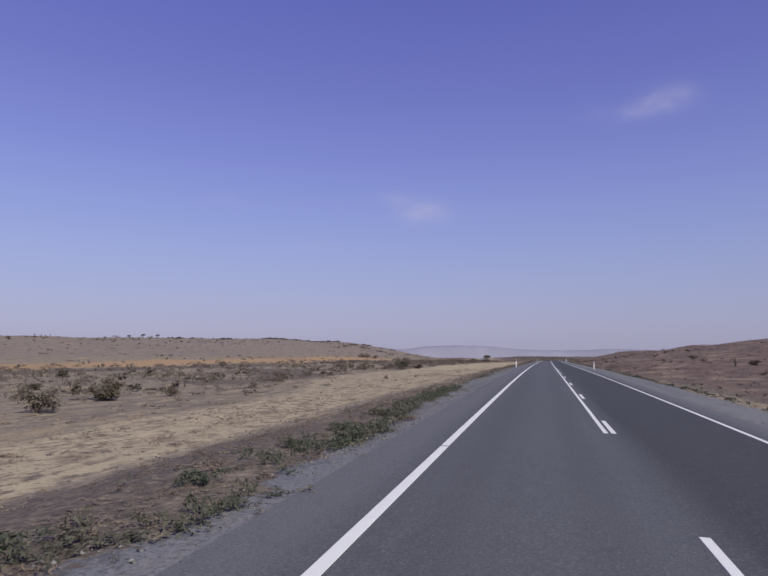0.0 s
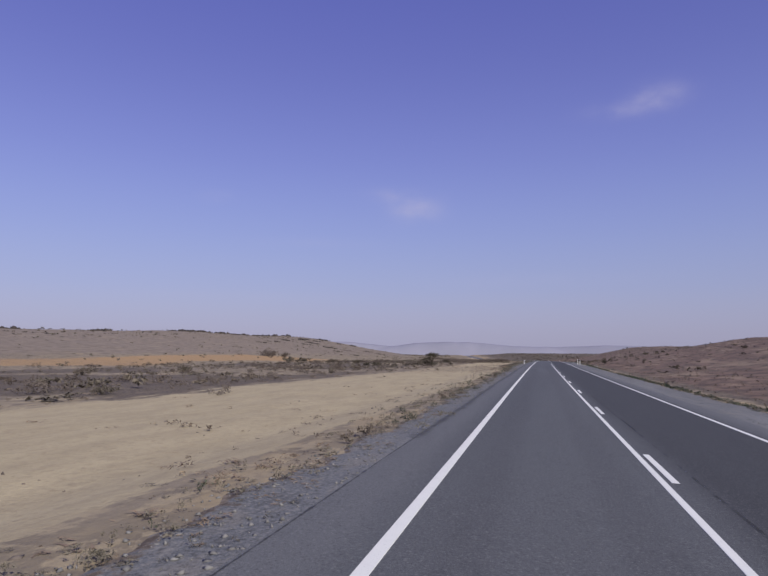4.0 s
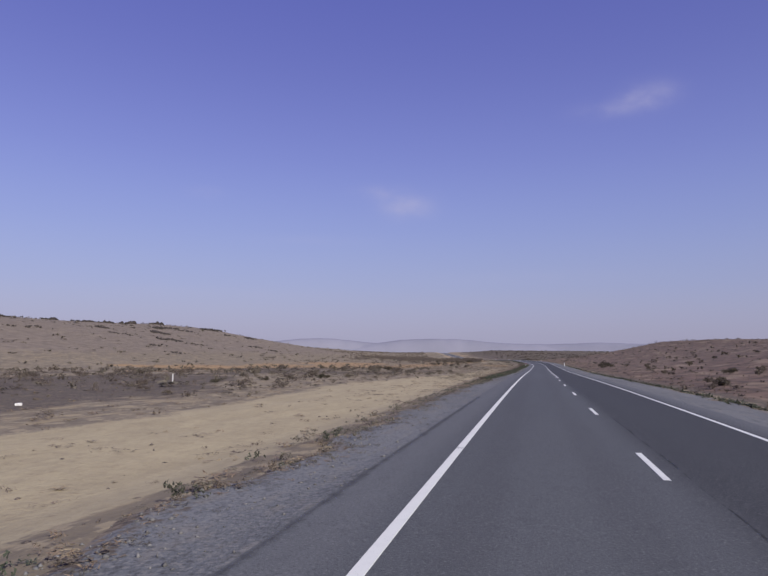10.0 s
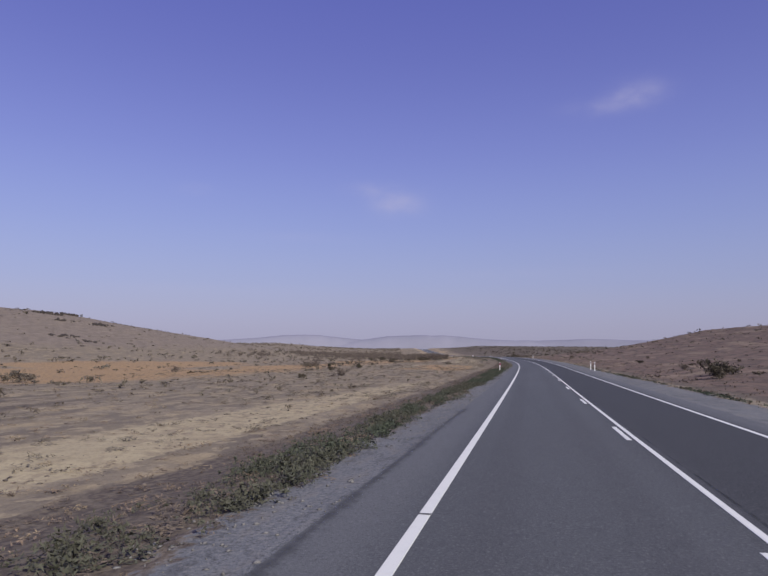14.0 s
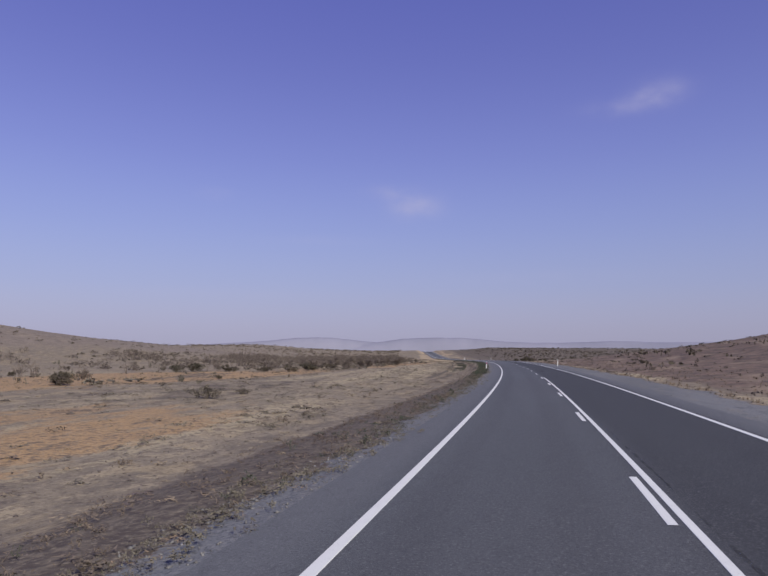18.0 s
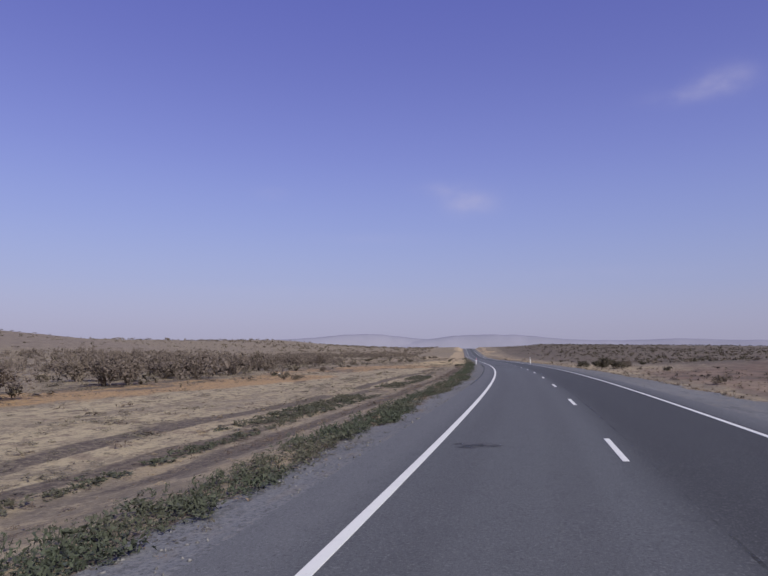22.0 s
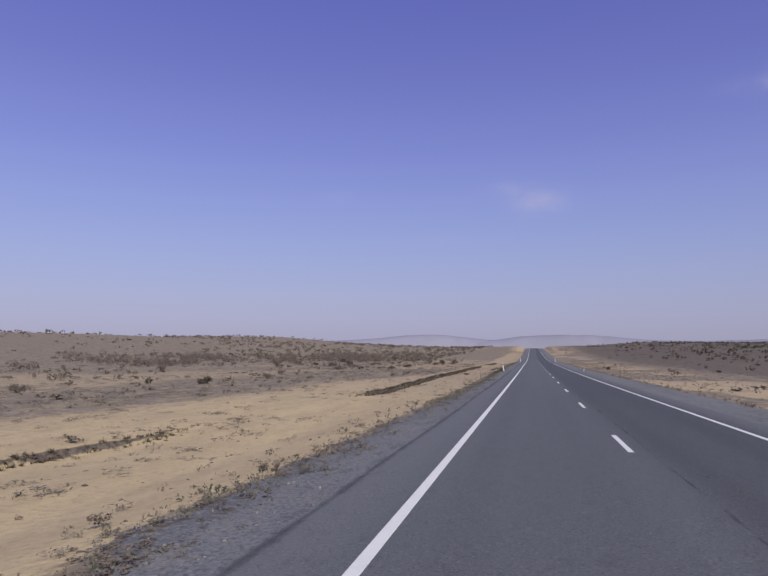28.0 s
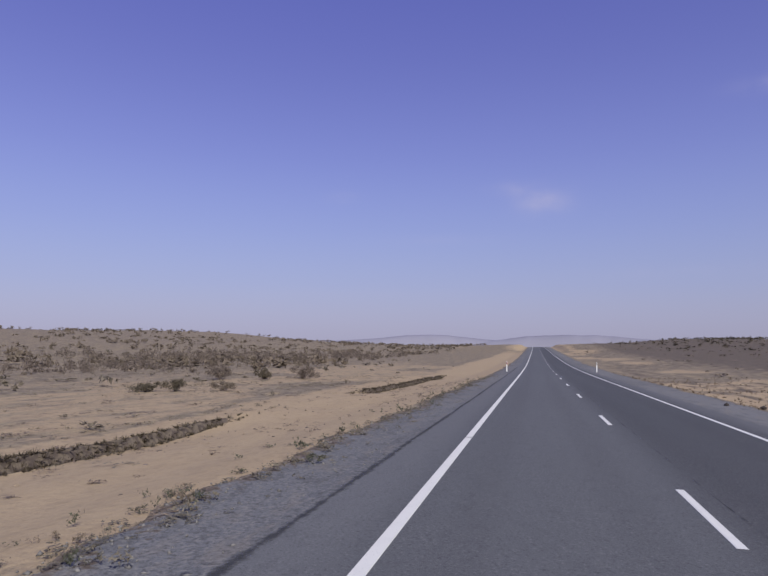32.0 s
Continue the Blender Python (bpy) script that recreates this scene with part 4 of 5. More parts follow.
# dark rounded bushes in rows along the creek and over the near plain
s, l = sown(700, 10, 470, -20, -82, lambda s, l: 0.15 + 0.85 * patchy(0.025, 0.07, 165, 0.46, 0.56)(s, l), 0.9)
scatter("creek_bushes", BUSHES, s, l, sizes(len(s), 0.35, 1.0, 1.4), sizes(len(s), 0.6, 1.5, 1.4), MAT_CREEK, "small dark rounded bushes in rows along the dry creek", "scrub")
# ridge crest of the left hills
s, l = sown(900, 300, 860, -180, -248, patchy(0.035, 0.05, 89, 0.47, 0.54))
scatter("crest_rocks", STONES, s, l, sizes(len(s), 1.0, 3.2), sizes(len(s), 1.2, 3.4), MAT_ROCK, "dark rocks strewn near the crest of the hill", "rocks", 0.2)


ROCK_MESHES = [quick_mesh("rock", v, f, MAT_ROCK) for v, f in STONES]


def outcrop(mid, lat, length, high):
    """A broken line of dark rocks that breaks the skyline of the hill."""
    n = int(8 + length * 1.3)
    px, py = plan_xy(mid, lat)
    base = Vector((float(px), float(py), float(ground_z(mid, lat))))
    ob = new("rock_outcrop")
    ob.location = base
    for _ in range(n):
        s, l = mid + RNG.uniform(-0.5, 0.5) * length, lat + RNG.normal(0, 2.0)
        h = 0.95 * high * RNG.uniform(0.45, 1.25) * (1 - 0.5 * (2 * (s - mid) / length) ** 2)
        x, y = plan_xy(s, l)
        rock = new("rock", ROCK_MESHES[RNG.integers(0, len(ROCK_MESHES))])
        rock.parent = ob
        w = h * RNG.uniform(1.3, 2.6)
        rock.location = Vector((float(x), float(y), float(ground_z(s, l)) + 0.15 * h)) - base
        rock.rotation_euler, rock.scale = (0, 0, RNG.uniform(0, 6.28)), (w, w * RNG.uniform(0.6, 1.0), h * RNG.uniform(1.6, 3.0))
    return tagged(ob, "dark rock outcrop on the crest of the hill", "rock outcrop", "rock outcrops along the hill")


for mid, lat, length, high in ((488, -236, 12, 1.2), (505, -238, 16, 1.6), (524, -236, 18, 1.8), (546, -234, 14, 1.6), (534, -216, 12, 1.0), (590, -238, 10, 1.5), (606, -230, 16, 1.4),
                               (640, -240, 16, 2.0), (664, -238, 12, 2.0), (650, -205, 10, 1.5), (690, -236, 8, 1.8), (692, -200, 9, 1.6), (729, -240, 6, 2.4), (752, -238, 12, 1.5),
                               (776, -238, 9, 1.9), (838, -240, 14, 2.6), (862, -238, 12, 1.9), (800, -205, 9, 1.3), (560, -190, 9, 1.1), (596, -182, 8, 1.0), (628, -200, 9, 1.3), (715, -205, 8, 1.3), (668, -178, 7, 1.0), (812, -238, 9, 1.5), (420, -236, 14, 1.2), (366, -238, 9, 1.3)):
    outcrop(mid, lat, length, high)
s, l = sown(900, 0, 860, -190, -330, lambda s, l: 0.5 - 0.35 * step(640, 760, s))
scatter("crest_scrub", FAR_DOMES, s, l, sizes(len(s), 0.5, 1.8), sizes(len(s), 0.6, 2.0), MAT_DARKBUSH, "dark bushes dotted along the hill crest", "scrub")
# right side
s, l = sown(4500, -20, 780, 10, 130, lambda s, l: 0.35 + 0.65 * patchy(0.05, 0.06, 91, 0.4, 0.56)(s, l), 1.2)
scatter("slope_scrub", FAR_DOMES, s, l, sizes(len(s), 0.08, 0.5, 2.6), sizes(len(s), 0.3, 1.0), MAT_THICKET, "low brown scrub on the rising slope", "scrub")
s, l = sown(800, -20, 800, 18, 120, lambda s, l: patchy(0.03, 0.05, 93, 0.5, 0.6)(s, l) * np.interp(s, [300, 520], [0.3, 1]))
scatter("slope_bushes", FAR_DOMES, s, l, sizes(len(s), 0.4, 1.6), sizes(len(s), 0.6, 1.8), MAT_DARKBUSH, "dark bushes on the rising slope", "scrub")
s, l = sown(6500, 640, 1560, 30, 420, lambda s, l: step(34, 75, l) * (0.25 + 0.75 * patchy(0.02, 0.03, 95, 0.4, 0.55)(s, l)) * np.interp(s, [640, 760, 860], [0.5, 0.5, 1]), 1.15)
big = np.interp(s, [640, 770, 880], [0.42, 0.42, 1])
scatter("plain_scrub", FAR_DOMES, s, l, big * sizes(len(s), 0.5, 2.0), big * sizes(len(s), 0.7, 2.2), MAT_DARKBUSH, "dark scrub covering the open plain", "scrub")
s, l = sown(3500, 620, 1500, 14, 160, lambda s, l: 0.15 + 0.35 * step(25, 60, l), 1.1)
scatter("plain_twigs", FAR_DOMES, s, l, sizes(len(s), 0.2, 1.2), sizes(len(s), 0.4, 1.3), MAT_TWIG, "brown dry scrub on the open plain", "scrub")
s, l = sown(3000, 1100, 1700, -40, -420, lambda s, l: 0.3 + 0.7 * patchy(0.01, 0.015, 97, 0.42, 0.55)(s, l), 1.2)
scatter("distant_scrub", FAR_DOMES, s, l, sizes(len(s), 0.8, 2.4), sizes(len(s), 1.0, 3.2), MAT_SALTBUSH, "distant scrub on the plain towards the horizon", "scrub")

# verge
GREEN = [(-60, 0.6), (24, 0.5), (36, 0.12), (350, 0.10), (385, 0.75), (430, 1.0), (520, 0.8), (560, 0.3), (620, 0.25), (655, 0.9), (760, 1.0), (850, 0.7),
         (880, 0.12), (960, 0.25), (1010, 0.35), (1060, 0.2), (1200, 0.2)]


def litter_chance(s, l):
    return np.clip(zones(s, l)[2], 0.05, 1) * (0.3 + 0.7 * patchy(0.3, 0.7, 101, 0.35, 0.55)(s, l))


s, l = sown(30000, -8, 1075, -5.4, -11.2, lambda s, l: litter_chance(s, l) * step(-0.3, 0.35, shoulder_edge(s) - l))
scatter("brown_verge_weeds", FINE_MATS, s, l, sizes(len(s), 0.05, 0.22), sizes(len(s), 0.12, 0.40), MAT_BROWN, "dead brown weeds along the road verge", "grass")
s, l = sown(3500, -10, 1090, -6.6, -15, lambda s, l: (0.3 + 0.6 * patchy(0.25, 0.5, 103, 0.42, 0.58)(s, l)) * (1 - 0.85 * calm_sand(s, l)), 1.3)
scatter("straw_verge_grass", FINE_MATS, s, l, sizes(len(s), 0.04, 0.13), sizes(len(s), 0.14, 0.45), MAT_STRAW, "dry straw-coloured grass tufts beside the road", "grass")
s, l = sown(19000, -8, 1075, -5.4, -8.6, lambda s, l: np.interp(s, *zip(*GREEN)) * step(-0.35, 0.1, shoulder_edge(s) - l) * (1 - 0.75 * step(0.9, 1.9, shoulder_edge(s) - l)) * (0.15 + 0.85 * patchy(0.4, 0.6, 105, 0.36, 0.52)(s, l)), 1.2)
scatter("green_verge_weeds", FINE_WEEDS, s, l, sizes(len(s), 0.08, 0.34, 1.5), sizes(len(s), 0.10, 0.28), MAT_GREEN, "green weeds growing along the edge of the gravel", "grass")
s, l = sown(5500, -10, 1090, -12, -60, lambda s, l: np.maximum(bare(s, l), 0.12) * (1 - 0.8 * calm_sand(s, l)) * (0.3 + 0.7 * patchy(0.06, 0.35, 119, 0.42, 0.55)(s, l)), 1.5)
scatter("plain_dry_grass", FINE_MATS, s, l, sizes(len(s), 0.06, 0.2), sizes(len(s), 0.25, 0.7), MAT_STRAW, "dry grass tufts over the sandy plain", "grass")
s, l = sown(5500, -10, 1090, -12, -50, lambda s, l: bare(s, l), 1.6)
scatter("plain_brown_weeds", MATS, s, l, sizes(len(s), 0.08, 0.32), sizes(len(s), 0.2, 0.6), MAT_BROWN, "dead brown weeds over the sandy plain", "grass")
s, l = sown(8000, -10, 1100, 7.2, 22, lambda s, l: 0.35 + 0.65 * patchy(0.2, 0.3, 107, 0.4, 0.56)(s, l), 1.4)
scatter("right_verge_weeds", TUFTS, s, l, sizes(len(s), 0.08, 0.3), sizes(len(s), 0.15, 0.45), MAT_BROWN, "dead brown weeds on the verge", "grass")
s, l = sown(6000, -10, 1100, 7.4, 20, lambda s, l: np.interp(s, [0, 500, 620, 1100], [0.2, 0.25, 0.8, 0.8]), 1.3)
scatter("right_verge_grass", TUFTS, s, l, sizes(len(s), 0.08, 0.28), sizes(len(s), 0.12, 0.4), MAT_STRAWMAT, "dry pale grass on the verge", "grass")
s, l = sown(4200, -10, 575, 7.2, 9.8, lambda s, l: (0.15 + 0.85 * patchy(0.06, 0.5, 109, 0.40, 0.54)(s, l)) * (1 - 0.6 * step(8.4, 9.6, l)))
scatter("right_green_weeds", WEEDS, s, l, sizes(len(s), 0.08, 0.34), sizes(len(s), 0.16, 0.55), MAT_GREEN, "green weeds along the far gravel edge", "grass")
s, l = sown(6500, -8, 480, -6.8, -26, lambda s, l: (0.12 + 0.88 * patchy(0.22, 0.3, 123, 0.45, 0.58)(s, l)) * (1 - 0.9 * calm_sand(s, l)), 1.4)
scatter("straw_clumps", FINE_MATS, s, l, sizes(len(s), 0.04, 0.17), sizes(len(s), 0.2, 0.6), MAT_STRAWMAT, "matted clumps of dry straw-brown grass on the sand", "grass")
s, l = sown(6500, 480, 1090, -8.5, -46, lambda s, l: (0.06 + 0.94 * patchy(0.1, 0.35, 131, 0.46, 0.58)(s, l)) * np.interp(s, [860, 900, 960, 1000], [1, 0.25, 0.3, 0.9]), 1.3)
scatter("grey_mats", FINE_MATS, s, l, sizes(len(s), 0.05, 0.18), sizes(len(s), 0.25, 0.8), MAT_GREYMAT, "low grey-brown mats of dead growth on the sand", "grass")
# stones
s, l = sown(2200, -6, 1080, -5.3, -9.5, lambda s, l: 0.4 + 0.6 * patchy(0.2, 0.6, 111, 0.4, 0.6)(s, l), 0.8)
scatter("shoulder_stones", STONES, s, l, sizes(len(s), 0.015, 0.05, 3), sizes(len(s), 0.02, 0.07, 3), MAT_STONE, "loose pale stones on the gravel shoulder", "stones", 0.3)
s, l = sown(1500, -6, 1080, 5.2, 9.5)
scatter("shoulder_stones_right", STONES, s, l, sizes(len(s), 0.015, 0.07, 4), sizes(len(s), 0.02, 0.09, 4), MAT_STONE, "loose stones on the gravel shoulder", "stones", 0.3)
s, l = sown(2600, -6, 1080, -9, -45, None, 1.5)
scatter("plain_stones", STONES, s, l, sizes(len(s), 0.02, 0.16, 4), sizes(len(s), 0.03, 0.22, 4), MAT_STONE, "pale stones strewn over the sand", "stones", 0.3)
s = np.concatenate([RNG.normal(265.0, 1.5, 1100), RNG.normal(260.2, 1.1, 420)])
l = np.concatenate([RNG.normal(-7.5, 0.42, 1100), RNG.normal(-7.9, 0.35, 420)])
scatter("culvert_rubble", STONES, s, l, sizes(len(s), 0.02, 0.10, 2), sizes(len(s), 0.03, 0.14, 2), MAT_STONE, "pale pinkish rubble heaped round the culvert", "stones", 0.0)
s, l = RNG.uniform(254, 270, 2600), -5.5 - 2.4 * RNG.random(2600)
scatter("culvert_gravel", CHIPS, s, l, sizes(len(s), 0.025, 0.09, 2), sizes(len(s), 0.03, 0.12, 2), MAT_CHIP, "coarse grey gravel spread over the culvert", "stones", -0.1)
s = np.concatenate([RNG.normal(257.5, 2.2, 700), RNG.normal(268.5, 2.0, 300)])
l = np.concatenate([RNG.normal(-8.1, 0.9, 700), RNG.normal(-7.6, 0.6, 300)])
ok = l < -6.0
s, l = s[ok], l[ok]
scatter("culvert_weeds", FINE_MATS, s, l, sizes(len(s), 0.06, 0.28, 1.5), sizes(len(s), 0.12, 0.4, 1.5), MAT_DARKTUFT, "grey-green weeds round the mouth of the culvert", "weeds")
# crushed stone over both shoulders, coarser towards the outside
s = RNG.uniform(-6, 1080, 30000)
l = np.minimum(shoulder_edge(s) - 0.5 + np.abs(RNG.normal(0, 1.0, len(s))), -5.12 - 0.5 * RNG.random(len(s)) ** 3)
ok = RNG.random(len(s)) < 0.35 + 0.65 * patchy(0.25, 0.9, 171, 0.38, 0.56)(s, l)
s, l = s[ok], l[ok]
scatter("shoulder_chips", CHIPS, s, l, sizes(len(s), 0.025, 0.10, 1.9), sizes(len(s), 0.035, 0.13, 1.8), MAT_CHIP, "crushed grey stone scattered over the gravel shoulder", "stones", -0.12)
s = RNG.uniform(-6, 1080, 8000)
l = 5.0 + 3.2 * RNG.random(len(s)) ** 0.8
scatter("shoulder_chips_right", CHIPS, s, l, sizes(len(s), 0.025, 0.11, 1.9), sizes(len(s), 0.035, 0.15, 1.8), MAT_CHIP, "crushed grey stone scattered over the far shoulder", "stones", -0.12)
s, l = sown(24000, -6, 1080, -5.9, -15, lambda s, l: (0.12 + 0.88 * patchy(0.3, 0.7, 173, 0.42, 0.58)(s, l)) * (1 - 0.85 * calm_sand(s, l)) * step(-0.1, 0.5, shoulder_edge(s) - l), 1.3)
scatter("verge_clods", CHIPS, s, l, sizes(len(s), 0.03, 0.13, 1.8), sizes(len(s), 0.05, 0.20, 1.7), MAT_CLOD, "dark clods of earth and dead growth along the verge", "stones", -0.05)
# grey-green tussocks in loose rows on the plain
s, l = sown(17000, 395, 1090, -11.5, -48, lambda s, l: (0.05 + 0.95 * patchy(0.09, 0.4, 175, 0.45, 0.57)(s, l)) * (1 - 0.7 * calm_sand(s, l)), 1.35)
scatter("plain_tussocks", FINE_MATS, s, l, sizes(len(s), 0.07, 0.24, 1.6), sizes(len(s), 0.2, 0.75, 1.5), MAT_TUSSOCK, "grey-green tussocks in loose rows over the sandy plain", "grass")
# clumps right at the edge of the gravel
for name, count, mat, label, lo in (("edge_clumps", 900, MAT_SALTBUSH, "grey-brown clumps of dry weeds at the gravel edge", 0.46), ("edge_green_clumps", 1100, MAT_GREEN, "small green bushes at the gravel edge", 0.48)):
    s = RNG.uniform(-5, 1075, count)
    l = shoulder_edge(s) - RNG.normal(0.25, 0.35, count)
    ok = RNG.random(count) < patchy(0.12, 0.3, 113 + count, lo, lo + 0.12)(s, l) * (0.35 + 0.65 * (np.interp(s, *zip(*GREEN)) if "green" in name else 1)) * ~((s > 256) & (s < 270) & (l < -6.6))
    s, l = s[ok], l[ok]
    scatter(name, MID_DOMES, s, l, sizes(len(s), 0.10, 0.34, 1.8) * np.interp(s, [840, 900], [1, 0.75]), sizes(len(s), 0.16, 0.42, 1.6) * np.interp(s, [840, 900], [1, 0.75]), mat, label, "weeds")
s = np.concatenate([RNG.uniform(855, 985, 1000), RNG.uniform(985, 1080, 300), RNG.uniform(-5, 380, 1700), RNG.uniform(535, 665, 900)])
l = shoulder_edge(s) - np.where(s > 530, RNG.normal(-0.05, 0.42, len(s)), RNG.normal(0.45, 0.6, len(s)))
ok = (RNG.random(len(s)) < 0.2 + 0.8 * patchy(0.1, 0.2, 121, 0.4, 0.55)(s, l)) & ~((s > 256) & (s < 270) & (l < -6.6))
s, l = s[ok], l[ok]
scatter("edge_cushions", CUSHIONS, s, l, sizes(len(s), 0.05, 0.24, 1.8), sizes(len(s), 0.1, 0.34, 1.5), MAT_CUSHION, "small grey-brown cushions of dry weed at the gravel edge", "weeds")
# sparse growth and clods on the outer gravel
OUTER = [(-10, 0.5), (20, 0.6), (60, 0.9), (130, 0.7), (200, 0.6), (215, 1), (275, 1), (300, 0.6), (330, 0.9), (400, 0.6), (420, 0.25), (520, 0.25), (545, 1), (655, 1), (680, 0.4), (850, 0.35), (880, 0.8), (1080, 0.5)]
for name, count, shape, mat, lo, hi, wide, label in (
        ("gravel_tufts", 4200, FINE_WEEDS, MAT_DARKTUFT, 0.03, 0.13, 0.22, "sparse grey-green tufts growing through the outer gravel"),
        ("gravel_straw", 3600, FINE_MATS, MAT_STRAWMAT, 0.03, 0.11, 0.30, "thin dry grass growing through the outer gravel"),
        ("gravel_clods", 5200, STONES, MAT_CLOD, 0.02, 0.09, 0.12, "dark clods and stones along the outer gravel")):
    s = RNG.uniform(-6, 1085, count)
    l = shoulder_edge(s) + np.abs(RNG.normal(0, 0.62, count)) - 0.25
    ok = (RNG.random(count) < np.interp(s, *zip(*OUTER)) * (0.25 + 0.75 * patchy(0.35, 0.9, 161, 0.40, 0.55)(s, l))) & (l < -5.3)
    s, l = s[ok], l[ok]
    scatter(name, shape, s, l, sizes(len(s), lo, hi, 1.6), sizes(len(s), 0.06, wide, 1.5), mat, label, "stones" if shape is STONES else "weeds", 0.25 if shape is STONES else 0.02)
# the dense green strip of the bend
s = np.concatenate([RNG.uniform(655, 862, 7200), RNG.uniform(385, 455, 2300), RNG.uniform(455, 545, 3000), RNG.uniform(-4, 34, 620)])
l = shoulder_edge(s) + 0.2 - np.interp(s, [-5, 34, 380, 400, 545, 640, 660, 860], [1.0, 1.0, 1.5, 2.1, 1.9, 1.4, 1.5, 1.3]) * RNG.random(len(s)) ** 1.15
ok = RNG.random(len(s)) < (0.10 + 0.90 * patchy(0.30, 0.8, 125, 0.41, 0.54)(s, l)) * np.interp(s, [40, 41, 415, 445, 600, 645, 690, 705, 755, 772, 815, 830], [1, 0.15, 0.3, 1, 1, 0.5, 0.5, 0.75, 0.65, 0.28, 0.28, 0.45])
s, l = s[ok], l[ok]
scatter("green_strip", FINE_WEEDS, s, l, sizes(len(s), 0.12, 0.38, 1.3), sizes(len(s), 0.16, 0.4, 1.3), MAT_GREEN, "dense dark green weeds growing in a strip along the gravel", "grass")
s = RNG.uniform(-5, 1080, 5200)
l = shoulder_edge(s) - RNG.normal(0.12, 0.36, len(s))
ok = (RNG.random(len(s)) < 0.12 + 0.88 * patchy(0.14, 0.3, 151, 0.45, 0.57)(s, l)) & ~((s > 256) & (s < 270) & (l < -6.6))
s, l = s[ok], l[ok]
scatter("edge_tufts", FINE_WEEDS, s, l, sizes(len(s), 0.05, 0.17), sizes(len(s), 0.1, 0.28), MAT_DARKTUFT, "small dark grey-green tufts along the edge of the gravel", "weeds")
s = np.concatenate([RNG.uniform(-6, 115, 1700), RNG.uniform(205, 430, 2600)])
l = -7.0 - 8.5 * RNG.random(len(s)) ** 1.2
ok = RNG.random(len(s)) < (0.05 + 0.95 * patchy(0.12, 0.5, 153, 0.48, 0.58)(s, l)) * (1 - 0.85 * calm_sand(s, l))
s, l = s[ok], l[ok]
scatter("verge_mats", FINE_MATS, s, l, sizes(len(s), 0.05, 0.16), sizes(len(s), 0.2, 0.6), MAT_GREYMAT, "low grey-brown mats of dead growth beside the road", "grass")
# a second strip of green in the drain of the bend
s, l = sown(2600, 690, 770, -10.6, -12.6, patchy(0.12, 0.5, 117, 0.38, 0.55))
scatter("drain_weeds", WEEDS, s, l, sizes(len(s), 0.06, 0.24), sizes(len(s), 0.14, 0.36), MAT_GREEN, "green weeds in the shallow drain", "grass")
s = RNG.uniform(900, 1108, 8500)
on, mid = drain_edge(s)
ok = RNG.random(len(s)) < on * 0.8
s, l = s[ok], (mid + RNG.normal(0.12, 0.17, len(s)))[ok]
scatter("bank_roots", TUFTS, s, l, sizes(len(s), 0.06, 0.2), sizes(len(s), 0.14, 0.34), MAT_ROOT, "dead brown roots and weeds along the eroded drain bank", "grass")


# ---- single things beside the road ----
def empty_thing(name, s, lat, label, category, group="", turn=0.0, sink=0.0):
    ob = new(name)
    x, y = plan_xy(s, lat)
    h = float(np.interp(s, PLAN_S, PLAN_H))
    ob.matrix_world = Matrix.Translation((float(x), float(y), float(surface_z(s, lat)) - sink)) @ Euler((0, 0, h + turn)).to_matrix().to_4x4()
    return tagged(ob, label, category, group)


def place_at(s, lat, turn=0.0, lean=(0, 0), sink=0.02, scale=1.0):
    x, y = plan_xy(s, lat)
    h = float(np.interp(s, PLAN_S, PLAN_H))
    return (Matrix.Translation((float(x), float(y), float(surface_z(s, lat)) - sink)) @
            Euler((radians(lean[0]), radians(lean[1]), h + turn)).to_matrix().to_4x4() @ Matrix.Scale(scale, 4))


def box_bm(x0, x1, y0, y1, z0, z1, bevel=0.0):
    bm = bmesh.new()
    bmesh.ops.create_cube(bm, size=1)
    for v in bm.verts:
        v.co = ((x0 + x1) / 2 + v.co.x * (x1 - x0), (y0 + y1) / 2 + v.co.y * (y1 - y0), (z0 + z1) / 2 + v.co.z * (z1 - z0))
    if bevel:
        bmesh.ops.bevel(bm, geom=list(bm.edges), offset=bevel, segments=2, affect="EDGES")
    return bm


def plate_bm(width, z0, z1, thick, bow=0.012, rounded=True):
    """A flat post with a rounded head and a slightly bowed face."""
    outline = []
    if rounded:
        r = width / 2
        outline += [(r * math.cos(a), z1 - r + r * math.sin(a)) for a in np.linspace(0, math.pi, 9)]
    else:
        outline += [(width / 2, z1), (-width / 2, z1)]
    outline += [(-width / 2, z0), (width / 2, z0)]
    bm = bmesh.new()
    front = [bm.verts.new((x, -thick / 2 - bow * (1 - (2 * x / width) ** 2), z)) for x, z in outline]
    back = [bm.verts.new((x, thick / 2, z)) for x, z in outline]
    bm.faces.new(front)
    bm.faces.new(back[::-1])
    n = len(outline)
    for i in range(n):
        bm.faces.new((front[i], back[i], back[(i + 1) % n], front[(i + 1) % n]))
    bmesh.ops.recalc_face_normals(bm, faces=bm.faces)
    return bm


